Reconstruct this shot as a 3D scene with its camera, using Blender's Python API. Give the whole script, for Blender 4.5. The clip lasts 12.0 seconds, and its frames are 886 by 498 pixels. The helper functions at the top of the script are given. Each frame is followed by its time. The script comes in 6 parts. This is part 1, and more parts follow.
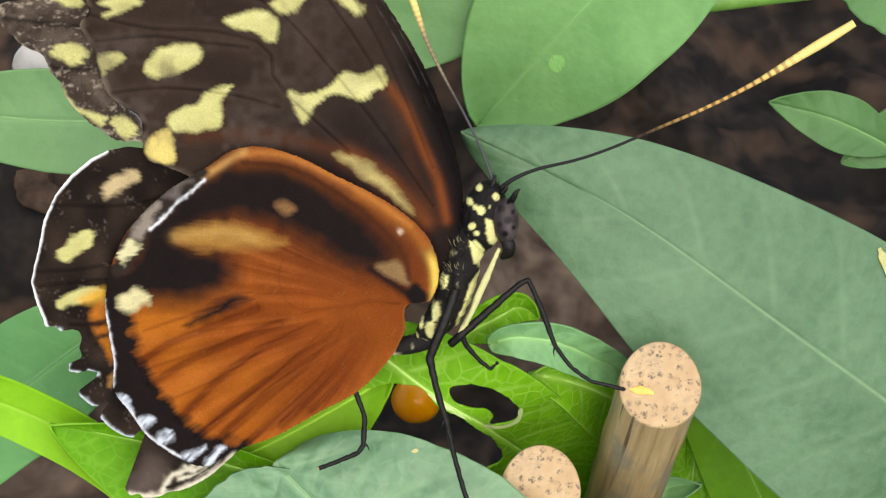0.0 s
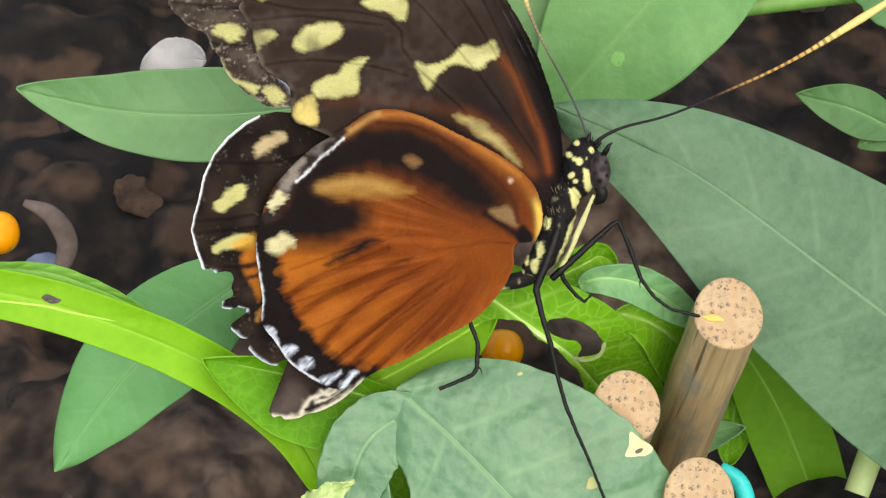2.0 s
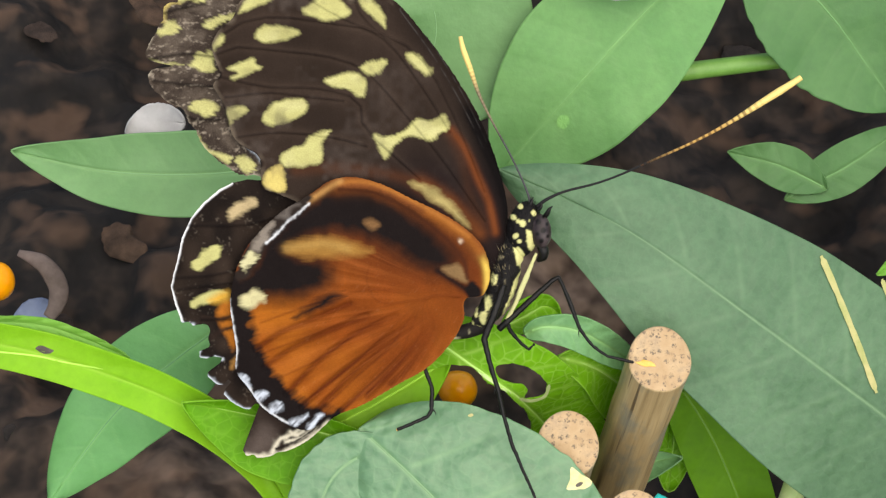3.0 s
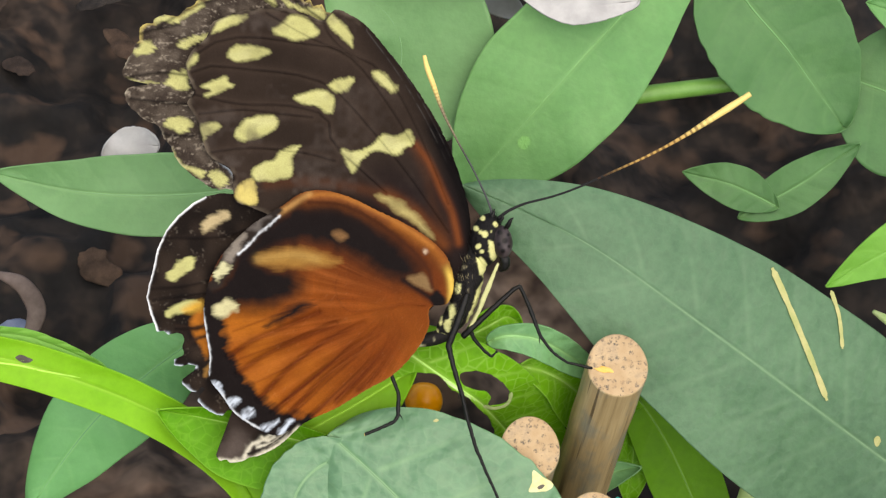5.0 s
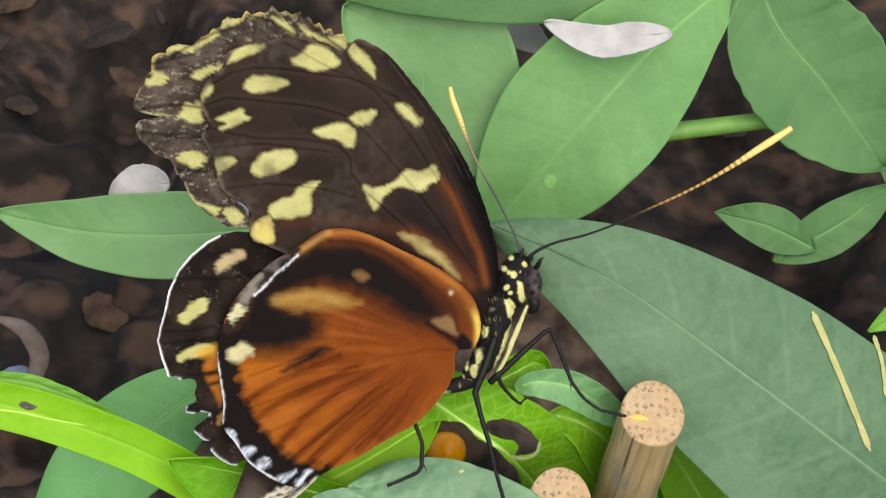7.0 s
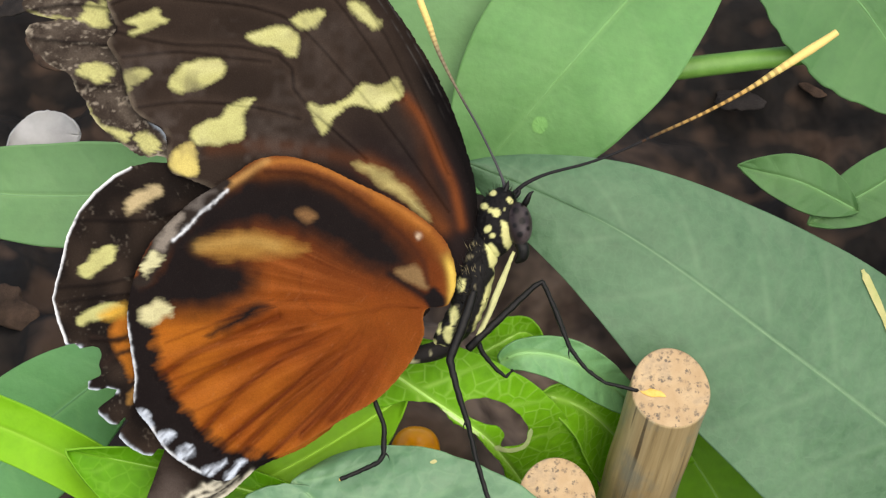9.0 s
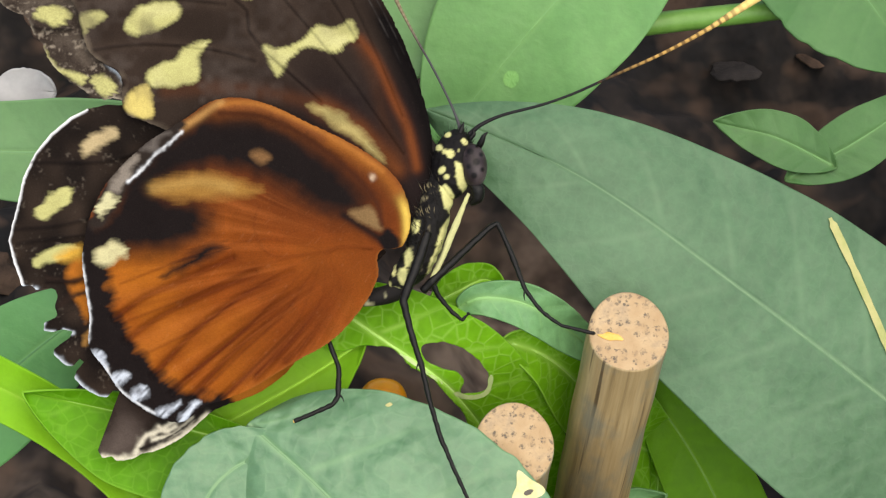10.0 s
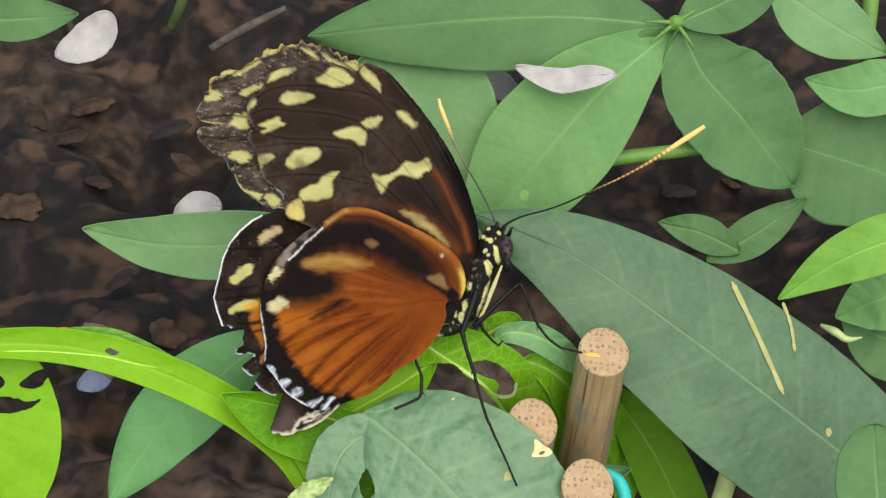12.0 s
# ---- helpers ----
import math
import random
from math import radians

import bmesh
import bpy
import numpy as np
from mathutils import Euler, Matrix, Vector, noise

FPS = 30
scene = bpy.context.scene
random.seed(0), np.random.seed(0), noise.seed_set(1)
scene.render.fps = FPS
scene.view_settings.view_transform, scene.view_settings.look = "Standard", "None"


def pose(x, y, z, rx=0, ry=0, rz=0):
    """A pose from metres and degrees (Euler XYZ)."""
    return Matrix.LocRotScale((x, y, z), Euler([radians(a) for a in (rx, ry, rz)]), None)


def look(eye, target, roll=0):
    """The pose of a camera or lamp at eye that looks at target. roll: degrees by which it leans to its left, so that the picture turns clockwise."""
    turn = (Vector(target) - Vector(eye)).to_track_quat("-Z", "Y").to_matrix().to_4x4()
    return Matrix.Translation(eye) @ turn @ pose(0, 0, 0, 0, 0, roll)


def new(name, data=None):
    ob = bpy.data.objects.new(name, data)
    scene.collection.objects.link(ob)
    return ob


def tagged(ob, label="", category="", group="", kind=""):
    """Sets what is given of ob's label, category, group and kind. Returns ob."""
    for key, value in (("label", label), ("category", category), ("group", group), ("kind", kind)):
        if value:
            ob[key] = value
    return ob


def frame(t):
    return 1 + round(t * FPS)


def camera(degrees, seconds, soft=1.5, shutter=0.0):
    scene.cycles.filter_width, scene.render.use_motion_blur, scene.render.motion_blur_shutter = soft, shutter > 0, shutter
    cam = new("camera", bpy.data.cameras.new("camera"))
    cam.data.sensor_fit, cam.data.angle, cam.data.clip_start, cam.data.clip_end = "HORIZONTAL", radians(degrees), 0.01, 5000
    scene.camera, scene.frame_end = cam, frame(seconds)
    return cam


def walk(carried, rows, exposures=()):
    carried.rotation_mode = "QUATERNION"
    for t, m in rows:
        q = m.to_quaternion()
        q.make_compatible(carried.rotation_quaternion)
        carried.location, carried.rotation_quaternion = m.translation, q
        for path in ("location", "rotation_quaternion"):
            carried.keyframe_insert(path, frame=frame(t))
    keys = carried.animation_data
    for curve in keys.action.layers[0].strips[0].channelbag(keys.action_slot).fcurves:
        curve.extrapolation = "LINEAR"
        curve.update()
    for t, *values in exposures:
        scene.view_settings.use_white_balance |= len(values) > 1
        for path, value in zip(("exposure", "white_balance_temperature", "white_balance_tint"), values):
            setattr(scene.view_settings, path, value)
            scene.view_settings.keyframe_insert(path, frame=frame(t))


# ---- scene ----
# A butterfly on a stake and leaves in a flower bed. The bed's own axes, CLUMP, leans back with the plants:
# x to the right, y up along the wings, z out of the leaves towards the viewer, in millimetres.
MM = 0.001
CLUMP = pose(0, 0, 0.060, 40, 0, 0)

# ---------------------------------------------------------------- camera
cam = camera(25, 12.0, soft=1.3)
PATH = [
    (0.0, 6.4, 31.3, 187.6, -11.37, 1.44, 0.61),
    (0.5, 8.0, 26.5, 189.3, -10.41, 2.26, 0.33),
    (1.0, -0.8, 26.1, 191.3, -9.89, 1.20, 0.40),
    (1.5, -8.5, 19.2, 207.8, -8.24, -0.22, 0.59),
    (2.0, -16.6, 14.3, 224.0, -6.82, -1.79, 0.44),
    (2.5, -12.0, 15.9, 236.7, -6.30, -1.51, 0.20),
    (3.0, -13.0, 24.5, 246.1, -7.00, -2.06, 0.18),
    (3.5, -20.3, 30.6, 253.1, -7.31, -3.35, 0.29),
    (3.7, -19.3, 30.2, 254.5, -7.23, -3.66, 0.27),
    (5.5, -10.1, 15.9, 256.8, -4.27, -2.31, -0.04),
    (6.0, -7.7, 16.7, 257.8, -4.12, -1.77, 0.01),
    (6.5, -7.9, 17.7, 258.1, -3.92, -1.75, 0.03),
    (7.0, -16.1, 14.7, 244.4, -3.27, -3.10, 0.09),
    (7.2, -17.9, 12.5, 238.8, -2.99, -3.37, 0.07),
    (9.0, -12.0, -6.7, 197.2, 0.28, -3.64, -0.34),
    (9.5, -1.7, -12.1, 197.6, 0.66, -1.73, -0.31),
    (10.0, 0.0, -16.1, 197.1, 1.33, -1.43, -0.35),
    (10.5, -0.5, -12.5, 197.5, 0.91, -0.92, -0.38),
    (11.0, -7.1, -13.9, 238.5, 2.22, -1.65, -0.43),
    (11.5, -11.7, -21.6, 292.0, 3.71, -1.92, -0.59),
    (12.0, -12.8, -31.4, 313.0, 5.15, -1.95, -0.90),
]
walk(cam, [(t, CLUMP @ pose(x * MM, y * MM, z * MM, rx, ry, rz)) for t, x, y, z, rx, ry, rz in PATH],
     exposures=[(0.0, 1.23, 7300, 10), (7.0, 1.08, 7300, 10), (10.0, 1.12, 7300, 10), (12.0, 0.93, 7300, 10)])

# ---------------------------------------------------------------- light
world = bpy.data.worlds.new("sky")
scene.world = world
world.use_nodes = True
sky = world.node_tree.nodes.new("ShaderNodeTexSky")
sky.sky_type = 'NISHITA'
sky.sun_disc = False
sky.sun_elevation, sky.sun_rotation = radians(64), radians(157)
sky.air_density, sky.dust_density, sky.ozone_density = 1.0, 1.5, 0.8
background = world.node_tree.nodes["Background"]
background.inputs["Strength"].default_value = 0.10
world.node_tree.links.new(sky.outputs[0], background.inputs["Color"])
sun = new("sun", bpy.data.lights.new("sun", 'SUN'))
sun.data.energy, sun.data.angle, sun.data.color = 1.9, radians(100), (1.0, 0.965, 0.91)
sun.matrix_world = look((0.16, -0.38, 0.90), (0, 0, 0))

# ---------------------------------------------------------------- materials


def shader(name):
    mat = bpy.data.materials.new(name)
    mat.use_nodes = True
    tree = mat.node_tree
    return mat, tree, tree.nodes["Principled BSDF"]


def node(tree, kind, links=(), **values):
    n = tree.nodes.new(kind)
    for key, value in values.items():
        n.inputs[key.replace("_", " ")].default_value = value
    for key, socket in links:
        tree.links.new(socket, n.inputs[key])
    return n


def coords(tree, stretch=(1000, 1000, 1000)):
    """Object space in millimetres."""
    tc = tree.nodes.new("ShaderNodeTexCoord")
    return node(tree, "ShaderNodeMapping", [("Vector", tc.outputs["Object"])], Scale=stretch).outputs[0]


def ramp(tree, socket, stops):
    r = node(tree, "ShaderNodeValToRGB", [("Fac", socket)])
    e = r.color_ramp.elements
    while len(e) < len(stops):
        e.new(0.5)
    for el, (at, col) in zip(e, stops):
        el.position, el.color = at, (*col, 1) if len(col) == 3 else col
    return r.outputs["Color"]


def mix(tree, fac, a, b, blend='MIX'):
    m = tree.nodes.new("ShaderNodeMix")
    m.data_type, m.blend_type = 'RGBA', blend
    for i, v in ((0, fac), (6, a), (7, b)):
        if isinstance(v, (int, float)):
            m.inputs[i].default_value = v
        elif isinstance(v, tuple):
            m.inputs[i].default_value = (*v, 1)
        else:
            tree.links.new(v, m.inputs[i])
    return m.outputs[2]


def noise_at(tree, vec, scale, detail=4.0, rough=0.55):
    return node(tree, "ShaderNodeTexNoise", [("Vector", vec)], Scale=scale, Detail=detail, Roughness=rough).outputs[0]


def bump(tree, bsdf, height, strength, distance):
    b = node(tree, "ShaderNodeBump", [("Height", height)], Strength=strength, Distance=distance)
    tree.links.new(b.outputs[0], bsdf.inputs["Normal"])


def leaf_material(name, low, high, vein, rough=0.42, lets=0.3, glow=(0.25, 0.5, 0.03), net=0.5, cell=0.55, sheen=0.35, grain=0.35, quilt=0.0):
    mat, tree, b = shader(name)
    vec = coords(tree)
    large = noise_at(tree, vec, 0.09, 3)
    fine = noise_at(tree, vec, 0.8, 4, 0.6)
    col = mix(tree, ramp(tree, large, [(0.3, (0, 0, 0)), (0.72, (1, 1, 1))]), low, high)
    col = mix(tree, grain, col, ramp(tree, fine, [(0.25, tuple(c * 0.55 for c in low)), (0.75, tuple(min(1, c * 1.35) for c in high))]))
    v = node(tree, "ShaderNodeTexVoronoi", [("Vector", vec)], Scale=cell)
    v.feature = 'DISTANCE_TO_EDGE'
    web = ramp(tree, v.outputs["Distance"], [(0.0, (1, 1, 1)), (0.09, (0, 0, 0))])
    attr = tree.nodes.new("ShaderNodeAttribute")
    attr.attribute_name = "vein"
    rib = attr.outputs["Fac"]
    netted = node(tree, "ShaderNodeMath", [(0, web)])
    netted.operation = 'MULTIPLY'
    netted.inputs[1].default_value = net
    most = node(tree, "ShaderNodeMath", [(0, netted.outputs[0]), (1, rib)])
    most.operation = 'MAXIMUM'
    col = mix(tree, most.outputs[0], col, vein)
    tree.links.new(col, b.inputs["Base Color"])
    tree.links.new(ramp(tree, fine, [(0.2, (rough - 0.08,) * 3), (0.8, (rough + 0.12,) * 3)]), b.inputs["Roughness"])
    b.inputs["Specular IOR Level"].default_value = sheen
    hgt = node(tree, "ShaderNodeMath", [(0, most.outputs[0]), (1, fine)])
    hgt.operation = 'ADD'
    height = hgt.outputs[0]
    if quilt:
        puff = node(tree, "ShaderNodeMath", [(0, noise_at(tree, vec, 0.42, 1.5, 0.4))])
        puff.operation = 'MULTIPLY'
        puff.inputs[1].default_value = quilt
        both = node(tree, "ShaderNodeMath", [(0, height), (1, puff.outputs[0])])
        both.operation = 'ADD'
        height = both.outputs[0]
    bump(tree, b, height, 0.35, 0.0003)
    t = node(tree, "ShaderNodeBsdfTranslucent")
    tree.links.new(mix(tree, 0.5, col, glow), t.inputs["Color"])
    ms = node(tree, "ShaderNodeMixShader", [(1, b.outputs[0]), (2, t.outputs[0])], Fac=lets)
    tree.links.new(ms.outputs[0], tree.nodes["Material Output"].inputs["Surface"])
    return mat


def painted_material(name, rough=0.6, grain=0.25, scale=6.0, spec=0.3, relief=0.00006, sheen=0.0, dust=0.0):
    """Colour from the mesh's own pattern, with a fine grain of scales."""
    mat, tree, b = shader(name)
    attr = tree.nodes.new("ShaderNodeAttribute")
    attr.attribute_name = "pattern"
    vec = coords(tree)
    fine = noise_at(tree, vec, scale, 3, 0.7)
    broad = noise_at(tree, vec, 0.5, 4, 0.6)
    col = mix(tree, grain, attr.outputs["Color"], ramp(tree, fine, [(0.3, (0.12, 0.12, 0.12)), (0.7, (1, 1, 1))]), 'MULTIPLY')
    col = mix(tree, grain * 0.8, col, ramp(tree, broad, [(0.35, (0.45, 0.42, 0.4)), (0.65, (1, 1, 1))]), 'MULTIPLY')
    if dust:
        pale = node(tree, "ShaderNodeMath", [(0, ramp(tree, noise_at(tree, vec, 9.0, 2), [(0.62, (0, 0, 0)), (0.72, (1, 1, 1))]))])
        pale.operation = 'MULTIPLY'
        pale.inputs[1].default_value = dust
        col = mix(tree, pale.outputs[0], col, (0.45, 0.38, 0.28))
    tree.links.new(col, b.inputs["Base Color"])
    b.inputs["Roughness"].default_value = rough
    b.inputs["Specular IOR Level"].default_value = spec
    b.inputs["Sheen Weight"].default_value = sheen
    bump(tree, b, fine, 0.5, relief)
    return mat


def plain_material(name, a, c, rough=0.5, scale=1.0, spec=0.4, relief=0.0001, metal=0.0):
    mat, tree, b = shader(name)
    vec = coords(tree)
    n = noise_at(tree, vec, scale, 5, 0.6)
    tree.links.new(ramp(tree, n, [(0.3, a), (0.7, c)]), b.inputs["Base Color"])
    b.inputs["Roughness"].default_value = rough
    b.inputs["Specular IOR Level"].default_value = spec
    bump(tree, b, noise_at(tree, vec, scale * 5, 4), 0.4, relief)
    return mat


GREY_GREEN = leaf_material("blue_green_leaf", (0.082, 0.190, 0.092), (0.126, 0.252, 0.130), (0.18, 0.335, 0.155), rough=0.36, lets=0.12, net=0.14, cell=0.5, sheen=0.5, grain=0.28, quilt=8.0)
MINT = leaf_material("mint_leaf", (0.12, 0.29, 0.11), (0.17, 0.36, 0.15), (0.22, 0.42, 0.15), rough=0.42, lets=0.15, net=0.08, sheen=0.4)
FAR_GREEN = leaf_material("mid_green_leaf", (0.102, 0.270, 0.080), (0.150, 0.336, 0.108), (0.175, 0.365, 0.125), rough=0.55, lets=0.2, net=0.0, grain=0.18)
# DIM_GREEN is FAR_GREEN darkened, for leaves that get less light.
DIM_GREEN = leaf_material("shaded_mid_green_leaf", (0.059, 0.162, 0.050), (0.094, 0.216, 0.072), (0.113, 0.24, 0.082), rough=0.55, lets=0.2, net=0.0, grain=0.2)
PALE_GREEN = leaf_material("pale_green_leaf", (0.13, 0.29, 0.105), (0.18, 0.36, 0.145), (0.20, 0.38, 0.15), rough=0.5, lets=0.2, net=0.0, grain=0.12)
DARK_BLUE_GREEN = leaf_material("dark_blue_green_leaf", (0.049, 0.120, 0.055), (0.090, 0.180, 0.091), (0.14, 0.245, 0.13), rough=0.48, lets=0.1, net=0.09, cell=0.75, sheen=0.36, grain=0.3, quilt=4.0)
SEA_GREEN = leaf_material("sea_green_leaf", (0.108, 0.315, 0.100), (0.158, 0.40, 0.142), (0.20, 0.45, 0.16), rough=0.5, lets=0.2, net=0.0, grain=0.15)
BRIGHT_GREEN = leaf_material("fresh_green_leaf", (0.155, 0.43, 0.012), (0.225, 0.53, 0.022), (0.44, 0.74, 0.13), rough=0.42, lets=0.45, net=0.42, cell=0.6, sheen=0.12)
NET_GREEN = leaf_material("netted_green_leaf", (0.075, 0.25, 0.005), (0.11, 0.33, 0.009), (0.25, 0.52, 0.05), rough=0.42, lets=0.3, net=0.26, cell=0.65, sheen=0.12)
FRESH = leaf_material("light_green_leaf", (0.15, 0.39, 0.045), (0.215, 0.47, 0.075), (0.25, 0.52, 0.10), rough=0.5, lets=0.3, net=0.0, grain=0.15, sheen=0.3)
LIME_GREEN = leaf_material("lime_green_leaf", (0.23, 0.55, 0.018), (0.30, 0.62, 0.030), (0.36, 0.66, 0.06), rough=0.45, lets=0.45, net=0.06, grain=0.2, sheen=0.2)
# Green with shade already in its colour, for the leaf behind the stake.
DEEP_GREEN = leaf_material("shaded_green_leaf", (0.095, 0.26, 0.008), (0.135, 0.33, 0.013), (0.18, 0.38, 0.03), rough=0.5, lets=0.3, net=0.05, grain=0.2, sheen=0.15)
STEM = plain_material("green_stem", (0.085, 0.21, 0.03), (0.135, 0.285, 0.055), 0.45, 0.4)
WING = painted_material("wing_scales", 0.65, 0.3, 7.0, 0.03, dust=0.02)
WORN_WING = painted_material("worn_wing_scales", 0.7, 0.4, 5.0, 0.05, dust=0.1)
BODY = painted_material("hairy_body", 0.6, 0.25, 9.0, 0.15, relief=0.00015)
LEG = plain_material("black_chitin", (0.003, 0.003, 0.003), (0.007, 0.006, 0.005), 0.28, 4.0, 0.2)
EYE = painted_material("compound_eye", 0.3, 0.2, 8.0, 0.18, relief=0.00003)
ANTENNA = painted_material("antenna_scales", 0.5, 0.15, 8.0, 0.12)
ORANGE = plain_material("orange_fruit", (0.92, 0.30, 0.003), (0.96, 0.38, 0.006), 0.3, 0.4)
PETAL = plain_material("white_petal", (0.28, 0.275, 0.27), (0.46, 0.45, 0.44), 0.5, 0.2)
LEAF_SPOT = plain_material("pale_leaf_spot", (0.12, 0.31, 0.085), (0.175, 0.40, 0.10), 0.6, 0.35)
SCAR = plain_material("pale_green_scar", (0.31, 0.60, 0.05), (0.38, 0.66, 0.09), 0.6, 0.5)
BLUISH = plain_material("bluish_petal", (0.10, 0.13, 0.22), (0.17, 0.21, 0.32), 0.5, 0.2)
PETAL_GREEN = plain_material("pale_green_bud", (0.30, 0.45, 0.14), (0.48, 0.55, 0.26), 0.5, 0.3)
POLLEN = plain_material("yellow_smear", (0.62, 0.36, 0.06), (0.75, 0.48, 0.14), 0.6, 2.0)
DULL_STEM = plain_material("olive_stem", (0.045, 0.075, 0.02), (0.075, 0.11, 0.035), 0.6, 0.4)
TWIG = plain_material("dry_grey_bark", (0.05, 0.042, 0.034), (0.12, 0.105, 0.085), 0.8, 0.6)
TEAL = plain_material("teal_cord", (0.0, 0.36, 0.34), (0.01, 0.48, 0.44), 0.4, 1.0)
HUSK = plain_material("tan_husk", (0.07, 0.05, 0.042), (0.17, 0.13, 0.115), 0.7, 0.25)
DRY = plain_material("dried_leaf_tissue", (0.50, 0.46, 0.20), (0.64, 0.60, 0.33), 0.7, 0.8)
MINE = plain_material("mined_leaf_track", (0.28, 0.31, 0.10), (0.43, 0.39, 0.17), 0.7, 0.5)


RIBS = {m.name: plain_material("rib_of_" + m.name, a, b, 0.5, 0.5) for m, a, b in (
    (GREY_GREEN, (0.13, 0.25, 0.115), (0.18, 0.31, 0.15)), (MINT, (0.18, 0.38, 0.13), (0.23, 0.44, 0.16)), (FRESH, (0.19, 0.44, 0.07), (0.24, 0.50, 0.10)), (DARK_BLUE_GREEN, (0.11, 0.205, 0.105), (0.15, 0.26, 0.13)), (FAR_GREEN, (0.13, 0.31, 0.09), (0.16, 0.35, 0.11)), (DIM_GREEN, (0.10, 0.245, 0.075), (0.125, 0.275, 0.092)),
    (SEA_GREEN, (0.11, 0.29, 0.11), (0.14, 0.33, 0.13)), (PALE_GREEN, (0.16, 0.33, 0.13), (0.19, 0.37, 0.15)), (NET_GREEN, (0.24, 0.48, 0.07), (0.32, 0.56, 0.11)),
    (BRIGHT_GREEN, (0.30, 0.56, 0.09), (0.40, 0.66, 0.15)), (LIME_GREEN, (0.29, 0.60, 0.03), (0.34, 0.65, 0.05)), (DEEP_GREEN, (0.12, 0.28, 0.03), (0.16, 0.33, 0.04)))}


def cane_materials():
    mat, tree, b = shader("cane_side")
    streak = noise_at(tree, coords(tree, (620, 620, 28)), 1.0, 5, 0.6)
    crack = noise_at(tree, coords(tree, (1100, 1100, 16)), 1.0, 2, 0.5)
    blot = noise_at(tree, coords(tree, (260, 260, 110)), 1.0, 4, 0.6)
    col = ramp(tree, streak, [(0.30, (0.11, 0.072, 0.032)), (0.46, (0.34, 0.245, 0.115)), (0.70, (0.47, 0.36, 0.19))])
    col = mix(tree, ramp(tree, crack, [(0.32, (0.85, 0.85, 0.85)), (0.37, (0, 0, 0))]), col, (0.07, 0.045, 0.022))
    col = mix(tree, ramp(tree, blot, [(0.48, (0, 0, 0)), (0.64, (0.8, 0.8, 0.8))]), col, (0.19, 0.19, 0.14))
    fibre = noise_at(tree, coords(tree, (2600, 2600, 60)), 1.0, 4, 0.7)
    col = mix(tree, 0.35, col, ramp(tree, fibre, [(0.32, (0.35, 0.32, 0.28)), (0.62, (1, 1, 1))]), 'MULTIPLY')
    tree.links.new(col, b.inputs["Base Color"])
    b.inputs["Roughness"].default_value = 0.5
    bump(tree, b, streak, 0.5, 0.0002)
    end, tree, b = shader("cane_cut_end")
    vec = coords(tree)
    v = node(tree, "ShaderNodeTexVoronoi", [("Vector", vec)], Scale=1.05, Randomness=0.45)
    small = node(tree, "ShaderNodeTexVoronoi", [("Vector", vec)], Scale=3.1, Randomness=0.9)
    wobble = noise_at(tree, vec, 4.0, 3, 0.7)
    blur = node(tree, "ShaderNodeMath", [(0, v.outputs["Distance"]), (1, wobble)])
    blur.operation = 'ADD'
    pores = ramp(tree, blur.outputs[0], [(0.78, (1, 1, 1)), (0.94, (0, 0, 0))])
    dots = ramp(tree, small.outputs["Distance"], [(0.42, (0.95, 0.95, 0.95)), (0.62, (0.2, 0.2, 0.2))])
    faint = ramp(tree, noise_at(tree, vec, 0.9, 3, 0.6), [(0.35, (0.3, 0.3, 0.3)), (0.6, (0.95, 0.95, 0.95))])
    pores = mix(tree, 1.0, mix(tree, 1.0, pores, dots, 'MULTIPLY'), faint, 'MULTIPLY')
    ground = ramp(tree, noise_at(tree, vec, 0.5, 5), [(0.3, (0.36, 0.238, 0.122)), (0.7, (0.46, 0.33, 0.185))])
    grey = ramp(tree, noise_at(tree, vec, 0.28, 5, 0.7), [(0.56, (0, 0, 0)), (0.70, (0.7, 0.7, 0.7))])
    ground = mix(tree, grey, ground, (0.22, 0.17, 0.12))
    tree.links.new(mix(tree, pores, ground, (0.09, 0.070, 0.053)), b.inputs["Base Color"])
    b.inputs["Roughness"].default_value = 0.75
    bump(tree, b, blur.outputs[0], 0.4, 0.0002)
    return mat, end


CANE, CANE_END = cane_materials()


